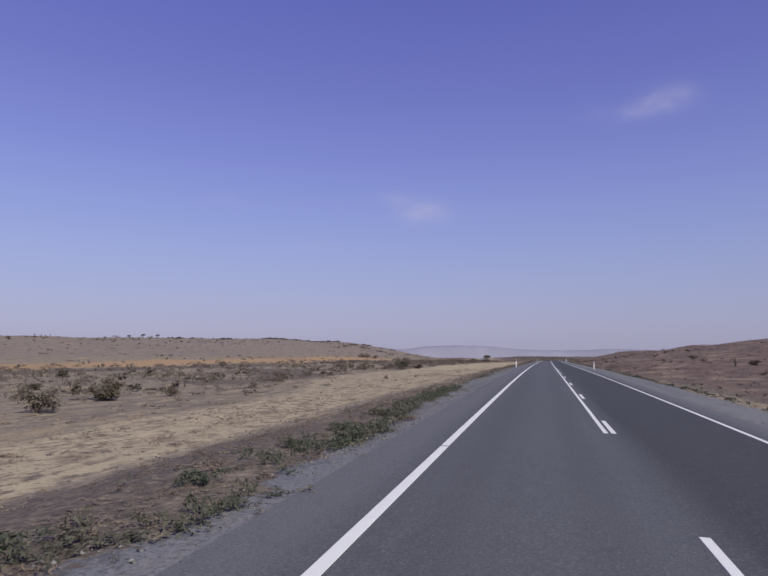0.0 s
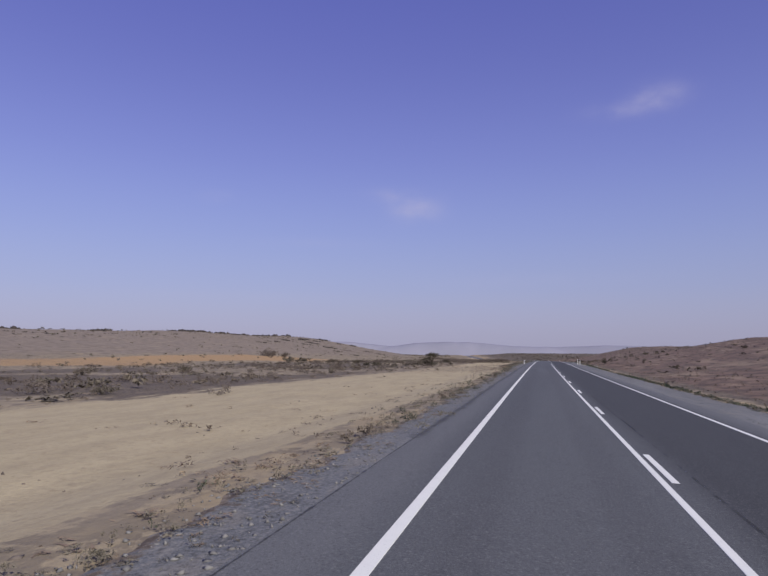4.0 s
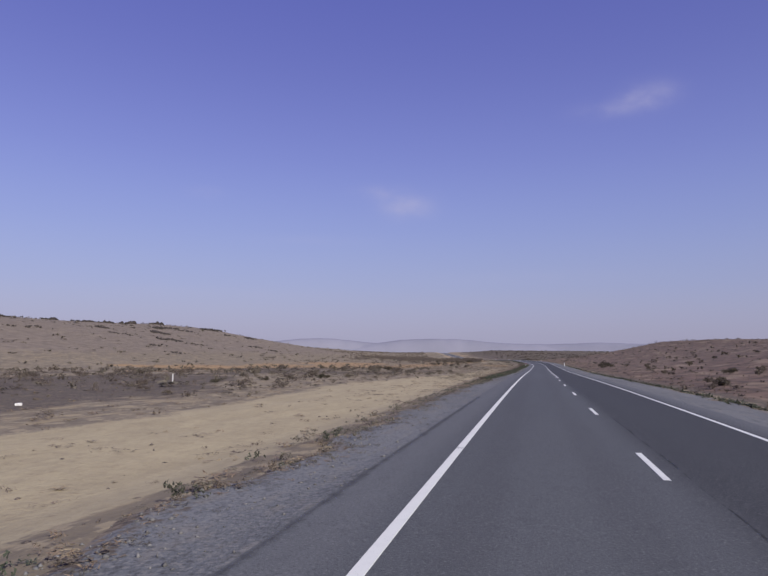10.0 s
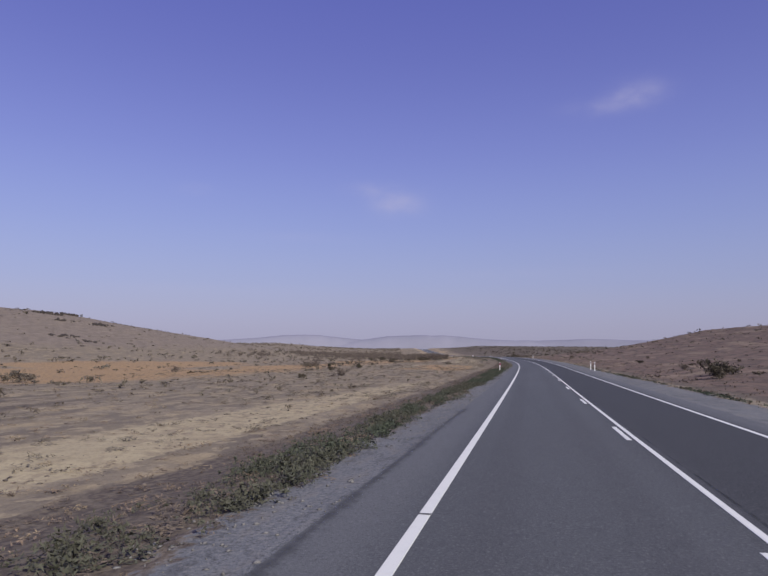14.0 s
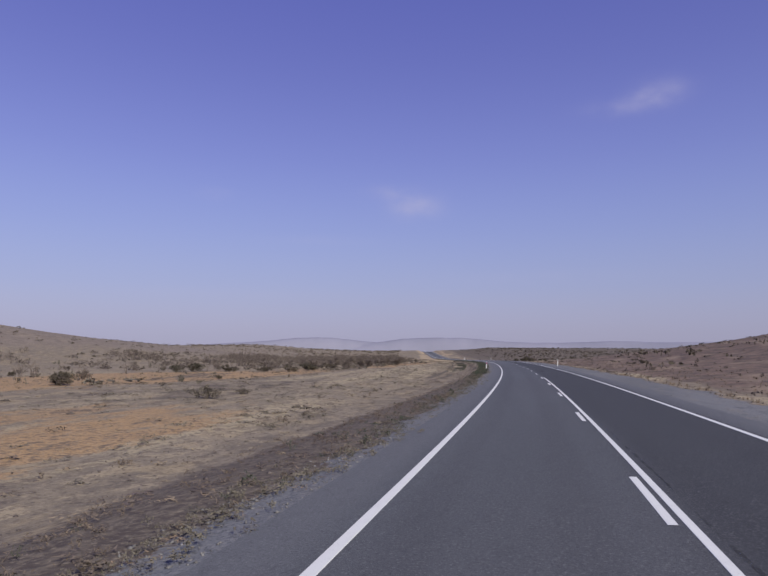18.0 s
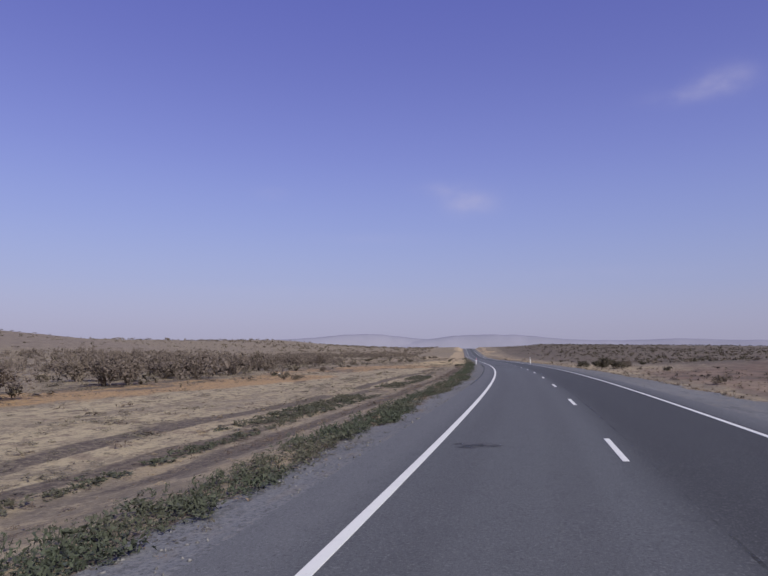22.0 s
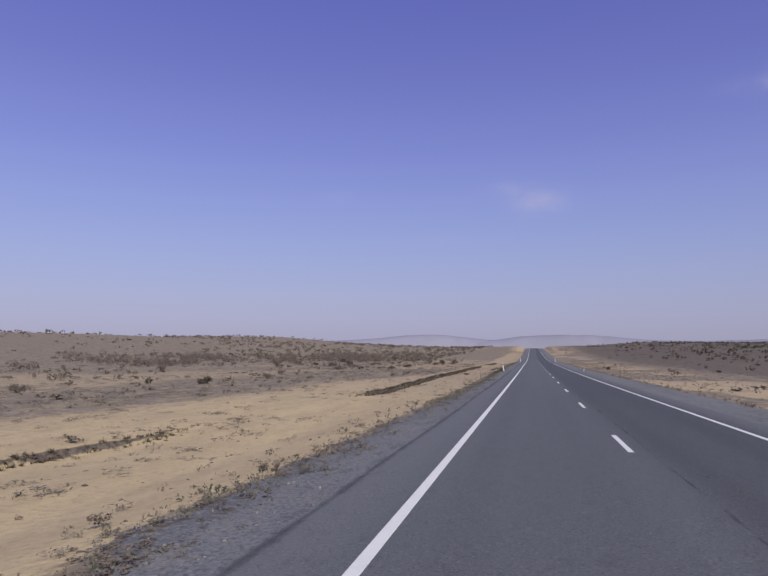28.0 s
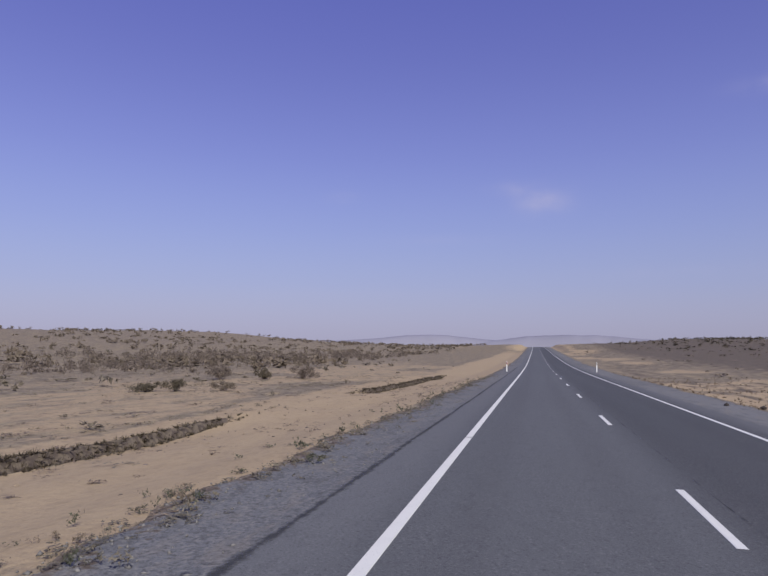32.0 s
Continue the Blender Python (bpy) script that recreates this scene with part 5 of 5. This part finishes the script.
def guide_post(s, lat, label, red=True, tall=1.2, lean=(0, 0), turn=0.0):
    """Built upright with its face towards oncoming traffic, then set on the verge."""
    ob = new("guide_post")
    part("post_body", plate_bm(0.115, -0.12, tall, 0.03), MAT_POST, ob)
    part("black_band", plate_bm(0.056 if red else 0.062, tall - 0.36, tall - 0.09, 0.006, 0.004, False), MAT_BLACK, ob, "black plastic band").location = (-0.026 if red else 0, -0.030, 0)
    if red:
        part("reflector", plate_bm(0.05, tall - 0.35, tall - 0.10, 0.008, 0.003, False), MAT_RED, ob, "red reflector strip").location = (0.029, -0.032, 0)
    else:
        part("reflector", plate_bm(0.026, tall - 0.31, tall - 0.14, 0.008, 0.003, True), MAT_CLEAR, ob, "pale grey reflector strip").location = (0.0, -0.034, 0)
    ob.matrix_world = place_at(s, lat, turn, lean, 0.0)
    return tagged(ob, label, "guide post", "guide posts along the highway")


MAT_CLEAR = plain_material("clear_reflector", (0.45, 0.45, 0.46), (0.3, 0.3, 0.32), 40.0, 0.2)
UPRIGHT = "white plastic roadside guide post with a red reflector"
RIGHT = "white plastic guide post on the gravel shoulder"
for s, lat, tilt, red in ((93.0, -5.75, (0, 1), 1), (528.8, -6.2, (0, 2), 1), (677.2, -6.2, (0, 3), 1), (828.6, -5.8, (0, 2), 1), (832.6, -5.75, (0, 1), 1),
                          (1097.0, -5.7, (0, 0), 1), (100.0, 5.65, (0, 1), 0), (268.8, 5.6, (0, -1), 0), (269.9, 6.1, (0, 0), 0), (534.0, 6.5, (0, 1), 0),
                          (541.0, 6.7, (0, 0), 0), (682.0, 5.85, (0, 0), 0), (835.3, 5.75, (0, -2), 0), (1100.0, 5.4, (0, 0), 0)):
    guide_post(s, lat, UPRIGHT if red else RIGHT, bool(red), 1.25, tilt)
guide_post(261.9, -5.8, "scuffed white guide post standing beside the culvert", False, 0.74, (0, 6))
guide_post(263.7, -5.74, "white guide post leaning over beside the culvert", False, 0.58, (0, -22))
guide_post(982.3, -6.05, "white guide post leaning towards the sand", True, 1.2, (0, -9))
guide_post(986.3, 5.4, "stub of a broken white guide post", False, 0.42, (0, 5))

# culvert
MAT_CONCRETE = plain_material("weathered_concrete", (0.52, 0.49, 0.43), (0.36, 0.33, 0.28), 7.0, 0.85, 0.02)
for side, s, lat, turn, long_ in (("left", 262.6, -8.15, -0.33, 0.7), ("right", 269.0, 9.4, 0.1, 1.5)):
    wall = empty_thing("culvert_headwall", s, lat, "weathered pale concrete culvert headwall half buried in gravel", "culvert", turn=turn)
    part("wall_block", box_bm(-0.15, 0.15, -long_, 0.12, -0.4, 0.20, 0.03), MAT_CONCRETE, wall)
    wing = part("wing_block", box_bm(-0.11, 0.11, 0.0, long_ * 0.85, -0.4, 0.15, 0.03), MAT_CONCRETE, wall)
    wing.location, wing.rotation_euler = (0.02, 0.12, 0), (0, 0, radians(-10 if side == "left" else 14))

# tar seams and stains on the seal
def film_material(name, tone, strength, scale, lo, hi):
    """A thin uneven film on the seal that lets it show through; the edge fades by the second map, if there is one."""
    m = Nodes(name, 0.78)
    m.colour(tone)
    fade = m.node("ShaderNodeUVMap")
    fade.uv_map = "fade"
    reach = m.node("ShaderNodeSeparateXYZ")
    m.link(fade.outputs[0], reach.inputs[0])
    uneven = m.math("ADD", m.noise(scale, 5, rough=0.65), m.math("MULTIPLY", reach.outputs[0], -0.42))
    m.link(m.band(uneven, lo, hi, 0, strength), m.shader.inputs["Alpha"])
    return m.mat


MAT_SEAM = film_material("thin_tar_seam", (0.035, 0.035, 0.039), 0.5, 4.5, 0.19, 0.48)
MAT_SMEAR = film_material("faint_tar_smear", (0.035, 0.035, 0.039), 0.34, 2.6, 0.06, 0.62)
MAT_JOINT = film_material("lane_seam", (0.035, 0.035, 0.039), 0.38, 1.2, 0.38, 0.62)
MAT_SPILL = film_material("soaked_tar", (0.030, 0.030, 0.033), 0.6, 2.2, 0.27, 0.50)
MAT_STAIN = plain_material("thin_tar_stain", (0.040, 0.040, 0.045), (0.058, 0.058, 0.064), 2.5, 0.75, 0.004)


def seam(name, s, mid, width, seed, material):
    wide = lambda q: width * (0.5 + 1.6 * fbm(q * 1.3, q * 0 + seed, seed, 4))
    drift = lambda q: mid + (fbm(q * 0.12, q * 0 + seed, seed + 1, 3) - 0.5) * 0.16
    me = strip(name, s, [lambda q: drift(q) - 2.2 * wide(q), drift, lambda q: drift(q) + 2.2 * wide(q)], [0.004, 0.004, 0.004], material)
    layer = me.uv_layers.new(name="fade")
    for loop, uv in zip(me.loops, layer.data):
        uv.uv = (0.0 if loop.vertex_index % 3 == 1 else 1.0, 0.0)
    return me


for a, b, w, film in ((30, 140, 0.010, MAT_SEAM), (140, 262, 0.075, MAT_SMEAR), (262, 292, 0.085, MAT_SMEAR), (292, 350, 0.05, MAT_SMEAR), (400, 470, 0.065, MAT_SMEAR), (740, 790, 0.036, MAT_SEAM),
                      (790, 822, 0.075, MAT_SEAM), (846, 932, 0.04, MAT_SMEAR), (931, 1000, 0.07, MAT_SMEAR), (1000, 1120, 0.04, MAT_SEAM)):
    tagged(new("tar_seam", seam("tar_seam", spread([(a, b, 0.35)]), -5.0 if a >= 936 or a == 790 else -4.98, w, 3, film)), "ragged dark tar seam along the edge of the seal", "tar seam", kind="structure")


for a, b in ((20, 240), (300, 620), (640, 780), (815, 1120)):
    tagged(new("lane_joint", strip("lane_joint", spread([(a, b, 0.8)]), [lambda q: 0.36 + 0.05 * fbm(q * 0.3, q * 0, 4, 3), lambda q: 0.375 + 0.10 * fbm(q * 0.5, q * 0 + 2, 6, 3)], [0.0035, 0.0035], MAT_JOINT)),
           "thin dark joint between the two lanes of seal", "road joint", kind="structure")


def stain(s, lat, long_, wide, seed):
    """One soaked patch, longer or wider as given, that thins out towards its rim."""
    verts, fade, faces = [], [], []
    for r in range(5):
        for i in range(28):
            a = i / 28 * 6.283
            x, y = wide * 1.35 * r / 4 * math.cos(a), long_ * 1.35 * r / 4 * math.sin(a)
            px, py = plan_xy(s + y, lat + x)
            verts.append((float(px), float(py), float(road_z(s + y, lat + x)) + 0.0046))
            fade.append((r / 4, i / 28))
            if r:
                k = (i + 1) % 28
                faces.append(((r - 1) * 28 + i, r * 28 + i, r * 28 + k, (r - 1) * 28 + k))
    me = mesh_of("tar_stain", verts, faces, MAT_SPILL, fade)
    me.uv_layers[0].name = "fade"
    return tagged(new("tar_stain", me), "irregular dark tar stain on the asphalt", "stain", "tar stains")


CRACKS = (13.0, 40.9, 231.7, 331.4, 452.6, 550.2, 623.4, 648.7, 743.4, 961.0, 1032.6)
for k, (s, lat, long_, wide) in enumerate(((803.2, -2.3, 1.9, 0.9), (804.8, -3.0, 0.7, 0.8), (806.0, -4.5, 0.4, 0.9), (801.6, -1.7, 0.8, 0.5), (714.6, -2.75, 0.5, 1.1),
                                           (786.5, -0.3, 2.4, 0.4), (789.0, -1.9, 1.1, 1.0), (694.7, -0.95, 0.8, 1.3), (699.0, 0.4, 1.4, 0.6), (646.0, -1.7, 0.5, 0.18),
                                           (631.5, 1.4, 1.2, 0.3), (976.5, -1.1, 0.5, 0.5), (802.5, 1.3, 2.6, 0.5), (652.0, 1.2, 2.2, 0.5), (234.5, -1.2, 0.4, 0.6))):
    stain(s, lat, long_, wide, k + 2)


# cracks across the painted edge line
for q in CRACKS:
    tagged(new("line_crack", strip("line_crack", np.linspace(q, q + 0.07, 3), [EDGE_LEFT - 0.085, EDGE_LEFT + 0.085], [0.0085, 0.0085], MAT_STAIN)),
           "dark scuff across the white edge line", "scuff", "scuffs on the edge line")


# shrubs that stand apart
def shrub(name, kind, seed, label):
    """A shrub about 1 m high with stems and foliage, at the origin."""
    r = np.random.default_rng(seed)
    ob = new(name)
    v, f = twigs(7 if kind != "twig" else 20, 0.8 if kind != "twig" else 1.05, 0.018, r, 0.9, 1.0, 3 if kind != "twig" else 4)
    stems = new("branchwork", quick_mesh("branchwork", v, f, MAT_TWIG))
    stems.parent = ob
    stems["label"] = "grey woody stems"
    n, size, mat = {"salt": (900, 0.06, MAT_SALTBUSH), "dark": (1050, 0.068, MAT_DARKBUSH), "twig": (900, 0.048, MAT_THICKET), "green": (650, 0.065, MAT_GREEN)}[kind]
    v, f = leaves(n, size, r, 0.08, 15, 1.0, 1.0 if kind != "twig" else 1.1, 0.35, 0.45)
    crown = new("foliage", quick_mesh("foliage", v, f, mat))
    crown.parent = ob
    return tagged(ob, label, "shrub", "scattered desert shrubs")


LABELS = {"salt": "grey-green saltbush shrub standing on sandy ground", "dark": "dark green desert bush on dry ground",
          "twig": "leafless twiggy grey shrub on dry ground", "green": "low green bush at the gravel edge"}
STOCK = {k: [shrub({"salt": "saltbush", "dark": "desert_bush", "twig": "dry_shrub", "green": "green_bush"}[k], k, 40 + 7 * i + j * 31, LABELS[k]) for i in range(3)]
         for j, k in enumerate(("salt", "dark", "twig", "green"))}
used = set()


def plant(kind, s, lat, high, wide, pick=None):
    i = random.randrange(3) if pick is None else pick
    first = STOCK[kind][i]
    m = place_at(s, lat, random.uniform(0, 6.28), (0, 0), 0.03)
    m = m @ Matrix.Diagonal((wide * 0.85, wide * 0.85, high * 0.9, 1))
    if (kind, i) not in used:
        used.add((kind, i))
        first.matrix_world = m
        return first
    ob = copy_thing(first, m)
    ob.matrix_basis = m
    return ob


random.seed(5)
NAMED = [("dark", 267.3, -27.4, 1.6, 2.2), ("dark", 99.3, -24.4, 1.7, 1.6), ("salt", 94.8, -29.6, 1.4, 1.7), ("dark", 101.6, -22.2, 1.2, 1.1), ("salt", 97.0, -26.5, 1.0, 1.2), ("dark", 28.5, -24.8, 1.3, 1.8),
         ("salt", 21.2, -22.0, 1.3, 1.4), ("dark", 316.8, -31.0, 1.3, 1.7), ("salt", 318.5, -29.2, 1.0, 1.3), ("dark", 462.1, -36.9, 1.7, 1.5), ("salt", 443.4, -28.0, 0.9, 1.6),
         ("twig", 441.5, -30.5, 1.4, 1.5), ("dark", 520.5, 18.6, 2.3, 2.4), ("dark", 514.0, 16.6, 1.6, 1.6), ("dark", 808.3, 14.9, 2.3, 2.8), ("dark", 800.8, 15.6, 1.9, 2.0),
         ("dark", 812.2, 12.4, 1.5, 1.8), ("twig", 805.0, 18.0, 1.5, 1.8), ("salt", 756.3, -23.3, 0.9, 1.0), ("salt", 756.0, -21.8, 0.7, 1.1), ("dark", 761.9, -26.4, 0.5, 0.6),
         ("dark", 1052.7, -26.9, 0.9, 1.2), ("dark", 1053.4, -25.2, 1.0, 0.9), ("salt", 1055.4, -22.9, 0.9, 1.3), ("twig", 1071.0, -31.5, 1.6, 2.0), ("twig", 1076.0, -25.0, 1.6, 2.2),
         ("dark", 1073.0, -28.0, 1.4, 1.3), ("salt", 1004.3, -51.3, 2.1, 1.6), ("salt", 1029.4, -56.5, 1.6, 1.7), ("dark", 1043.9, -48.0, 1.3, 1.6), ("dark", 1020.1, -28.0, 0.9, 1.3),
         ("green", 833.5, -9.2, 0.55, 0.9), ("green", 829.5, -8.9, 0.5, 0.8), ("green", 836.0, -8.6, 0.4, 0.7), ("dark", 831.0, -9.8, 0.6, 0.8), ("green", 8.6, -6.9, 0.32, 0.5),
         ("green", 5.2, -7.2, 0.36, 0.55), ("green", 12.5, -6.9, 0.3, 0.5), ("green", 15.5, -6.9, 0.3, 0.5), ("salt", 388.0, -8.2, 0.45, 0.6), ("green", 19.5, -6.9, 0.3, 0.55),
         ("dark", 535.5, -32.0, 0.9, 0.9), ("dark", 548.0, -31.0, 1.2, 0.9), ("twig", 556.0, -42.0, 1.3, 2.0), ("dark", 980.6, -11.3, 0.35, 0.8), ("green", 1001.5, -8.1, 0.4, 0.55),
         ("green", 997.0, -8.3, 0.3, 0.5), ("green", 993.5, -8.4, 0.35, 0.5), ("dark", 945.0, -33.0, 1.0, 1.1),
         ("twig", 356.6, -109.7, 3.2, 5.0), ("twig", 352.0, -106.0, 2.6, 4.0), ("twig", 354.1, -101.6, 2.4, 3.6), ("salt", 289.9, -67.7, 2.0, 3.2), ("salt", 288.0, -71.0, 2.2, 3.0),
         ("dark", 258.2, -38.0, 1.1, 2.0), ("dark", 256.8, -39.5, 0.8, 1.2), ("dark", 282.3, -49.9, 1.3, 1.8), ("twig", 273.4, -33.4, 0.7, 2.4), ("dark", 271.8, -31.8, 0.6, 1.6),
         ("salt", 353.3, -61.5, 1.2, 2.6), ("salt", 346.0, -57.0, 1.0, 2.2), ("dark", 338.3, -48.4, 0.9, 2.0), ("salt", 331.0, -46.0, 0.8, 1.6), ("dark", 300.0, -62.0, 1.2, 1.8)]
for n, (kind, s, lat, high, wide) in enumerate(NAMED):
    plant(kind, s, lat, high, wide, n % 3)
for n in range(215):
    s = random.uniform(2, 1090)
    if random.random() < 0.72:
        lat = -random.uniform(17, 62)
        kind = random.choice(("salt", "salt", "dark", "twig") if s < 560 else ("salt", "twig", "twig", "dark"))
        if zones(np.array([s]), np.array([lat]))[0][0] > 0.5:
            continue
    else:
        lat = random.uniform(13, 60) if not 560 < s < 800 else random.uniform(13, 36)
        kind = random.choice(("dark", "twig", "dark", "salt"))
    high = random.uniform(0.35, 1.2) * (1.0 if abs(lat) < 35 else 1.3)
    plant(kind, s, lat, high, high * random.uniform(0.9, 1.5))


# clumps at the gravel edge of the long straight
for k in range(26):
    s = 962 + 1.5 * k + random.uniform(-0.6, 0.6)
    plant(random.choice(("salt", "salt", "green", "dark")), s, float(shoulder_edge(np.array([s]))[0]) - random.uniform(-0.1, 0.3), random.uniform(0.16, 0.36), random.uniform(0.25, 0.55))
# tall grey shrubs along the front of the thicket
for k in range(64):
    s = 690 + 215 * k / 64 + random.uniform(-3, 3)
    front = np.interp(s, [680, 715, 760, 810, 857, 900], [29, 25, 28, 36, 38, 55])
    if fbm(np.array([s * 0.06]), np.array([0.5]), 133, 2)[0] > 0.42:
        plant("twig", s, -front - random.uniform(1, 13), random.uniform(1.7, 3.1), random.uniform(2.2, 3.4))


def desert_tree(s, lat, label, high=2.9):
    ob = empty_thing("desert_tree", s, lat, label, "tree", turn=0.4)
    r = random.Random(3)
    bm = bmesh.new()

    def limb(p, q, r0, r1, sides=7):
        p, q = Vector(p), Vector(q)
        ax = (q - p).normalized()
        a = ax.orthogonal().normalized()
        b = ax.cross(a)
        rings = []
        for t, rad in ((0, r0), (0.5, (r0 + r1) / 2 * 1.05), (1, r1)):
            c = p.lerp(q, t) + a * (0.03 * math.sin(t * 3.1))
            rings.append([bm.verts.new(c + (a * math.cos(i / sides * 6.283) + b * math.sin(i / sides * 6.283)) * rad) for i in range(sides)])
        for lo, hi in zip(rings, rings[1:]):
            for i in range(sides):
                bm.faces.new((lo[i], lo[(i + 1) % sides], hi[(i + 1) % sides], hi[i]))
    limb((0, 0, -0.1), (0.06, 0.03, 0.9), 0.10, 0.07)
    part("trunk", bm, MAT_BARK, ob, "dark rough trunk")
    tips = []
    bm = bmesh.new()
    for k in range(7):
        a = k / 7 * 6.283 + r.uniform(-0.3, 0.3)
        q = (0.06 + math.cos(a) * r.uniform(0.35, 0.8), 0.03 + math.sin(a) * r.uniform(0.35, 0.8), r.uniform(1.35, 2.0))
        limb((0.06, 0.03, 0.82), q, 0.05, 0.022, 5)
        for _ in range(3):
            w = (q[0] + r.uniform(-0.5, 0.5), q[1] + r.uniform(-0.5, 0.5), q[2] + r.uniform(0.1, 0.7))
            limb(q, w, 0.02, 0.007, 4)
            tips.append(w)
    part("branchwork", bm, MAT_BARK, ob, "crooked dark limbs")
    g = np.random.default_rng(9)
    vs, fs, n = [], [], 0
    for w in tips:
        v, f = leaves(330, 0.055, g, 0.0, 6, 0.8, 0.95, 0.2, 0.5)
        v = v * np.array([0.75, 0.75, 0.7]) + np.array([w[0], w[1], w[2] - 0.35])
        vs.append(v)
        fs.append(f + n)
        n += len(v)
    crown = new("crown", quick_mesh("crown", np.concatenate(vs), np.concatenate(fs), MAT_DARKBUSH))
    crown.parent = ob
    crown["label"] = "airy grey-green crown with gaps"
    ob.scale = (high / 2.7,) * 3
    return ob


MAT_BARK = plain_material("dark_bark", (0.07, 0.055, 0.045), (0.035, 0.028, 0.024), 14.0, 0.9, 0.02)
for s, lat, high in ((316.0, -236, 2.3), (330.0, -237, 2.8), (341.0, -235, 2.5)):
    desert_tree(s, lat, "small dark tree on the crest of the low hill", high)
desert_tree(267.0, -27.0, "small dark-trunked desert tree with a rounded crown", 3.2)

# odds and ends
MAT_WHITE_LITTER = plain_material("sun_bleached_white", (0.74, 0.73, 0.70), (0.55, 0.53, 0.5), 12.0, 0.7)
for s, lat, size, label in ((343.1, -27.0, 0.16, "sun-bleached white block lying on the sand"), (335.1, -23.5, 0.12, "white plastic scrap lying on the sand"),
                            (766.5, -27.3, 0.13, "white scrap lying at the foot of the thicket"), (327.0, -13.0, 0.10, "white scrap lying on the sand")):
    bm = box_bm(-size, size, -size * 0.6, size * 0.6, -0.02, size * 0.9, size * 0.12)
    for v in bm.verts:
        v.co += Vector(noise.noise_vector(v.co * 4 + Vector((s, 0, 0)))) * size * 0.22
    me = bpy.data.meshes.new("litter")
    bm.to_mesh(me)
    bm.free()
    me.materials.append(MAT_WHITE_LITTER)
    ob = tagged(new("litter", me), label, "litter")
    ob.matrix_world = place_at(s, lat, s)
stake = empty_thing("marker_stake", 369.4, -35.4, "thin white marker stake standing in the sand", "marker stake")
part("stake_body", plate_bm(0.10, -0.1, 0.85, 0.05), MAT_WHITE_LITTER, stake)
for s, lat, size in ((1048.3, 6.25, 0.20), (1051.0, 8.6, 0.26), (1052.6, 9.1, 0.22), (236.0, 7.4, 0.2), (309.5, 5.6, 0.16), (311.0, 5.9, 0.14), (62.0, 7.9, 0.18)):
    v, f = pebble(np.random.default_rng(int(s)))
    me = quick_mesh("rock", v * size * 1.6, f, MAT_ROCK)
    ob = tagged(new("rock", me), "dark rock lying on the gravel shoulder", "rock", "rocks on the shoulder")
    ob.matrix_world = place_at(s, lat, s, (0, 0), -size * 0.3)


def tyre_shred(s, lat, length, seed):
    """A torn strip of tyre tread, curled on the gravel."""
    bm = bmesh.new()
    rows = []
    for i in range(15):
        t = i / 14
        x = (t - 0.5) * length
        z = 0.03 + 0.10 * math.sin(t * 3.14) * (1 if seed % 2 else 0.5)
        w = 0.11 * (0.7 + 0.5 * noise.noise((t * 4, seed, 0)))
        rows.append([bm.verts.new((x, y, z + up)) for y, up in ((-w, 0), (0, 0.015), (w, 0), (w, -0.02), (0, -0.008), (-w, -0.02))])
    for a, b in zip(rows, rows[1:]):
        for k in range(6):
            bm.faces.new((a[k], a[(k + 1) % 6], b[(k + 1) % 6], b[k]))
    bm.faces.new(rows[0][::-1])
    bm.faces.new(rows[-1])
    bmesh.ops.recalc_face_normals(bm, faces=bm.faces)
    me = bpy.data.meshes.new("tyre_shred")
    bm.to_mesh(me)
    bm.free()
    me.materials.append(MAT_BLACK)
    ob = tagged(new("tyre_shred", me), "torn black strip of tyre tread on the gravel", "tyre scrap")
    ob.matrix_world = place_at(s, lat, 0.6 + seed, (0, 0), -0.01)
    return ob


tyre_shred(308.8, 5.15, 0.9, 1)
tyre_shred(310.2, 5.5, 0.6, 2)

# broken dark ledges down the spur, and rounded bushes in a loose row at its foot
for mid, lat, length, high in ((498, -172, 14, 0.7), (540, -165, 16, 0.65), (556, -154, 14, 1.0), (520, -136, 10, 0.6), (503, -118, 10, 0.55), (616, -141, 13, 0.9), (612, -130, 9, 0.7),
                               (590, -178, 11, 1.0), (555, -142, 10, 0.6), (645, -193, 8, 1.0), (680, -168, 15, 1.0), (474, -168, 12, 0.6)):
    outcrop(mid, lat, length, high)
for s, lat, high, wide in ((455.6, -48.6, 0.9, 1.2), (456.9, -46.9, 0.8, 1.1), (457.5, -61.7, 1.0, 1.2), (472.6, -42.1, 0.9, 1.1), (474.6, -40.8, 0.7, 0.9), (465.0, -55.0, 0.8, 1.0), (378.2, -30.1, 0.6, 0.8),
                           (384.5, -29.6, 0.5, 0.8), (390.0, -28.2, 0.7, 0.9), (396.5, -29.5, 0.6, 0.9), (401.0, -28.0, 0.6, 0.7), (372.0, -32.5, 0.5, 0.8), (657.9, -51.5, 1.3, 1.5), (655.5, -47.5, 1.6, 1.6), (658.4, -43.4, 1.2, 1.7), (661.0, -39.0, 0.9, 1.8),
                           (660.0, -34.6, 1.4, 1.6), (668.0, -34.2, 1.5, 2.0), (673.5, -35.0, 1.2, 2.2), (681.0, -33.8, 1.5, 2.0)):
    plant("dark", s, lat, high, wide)
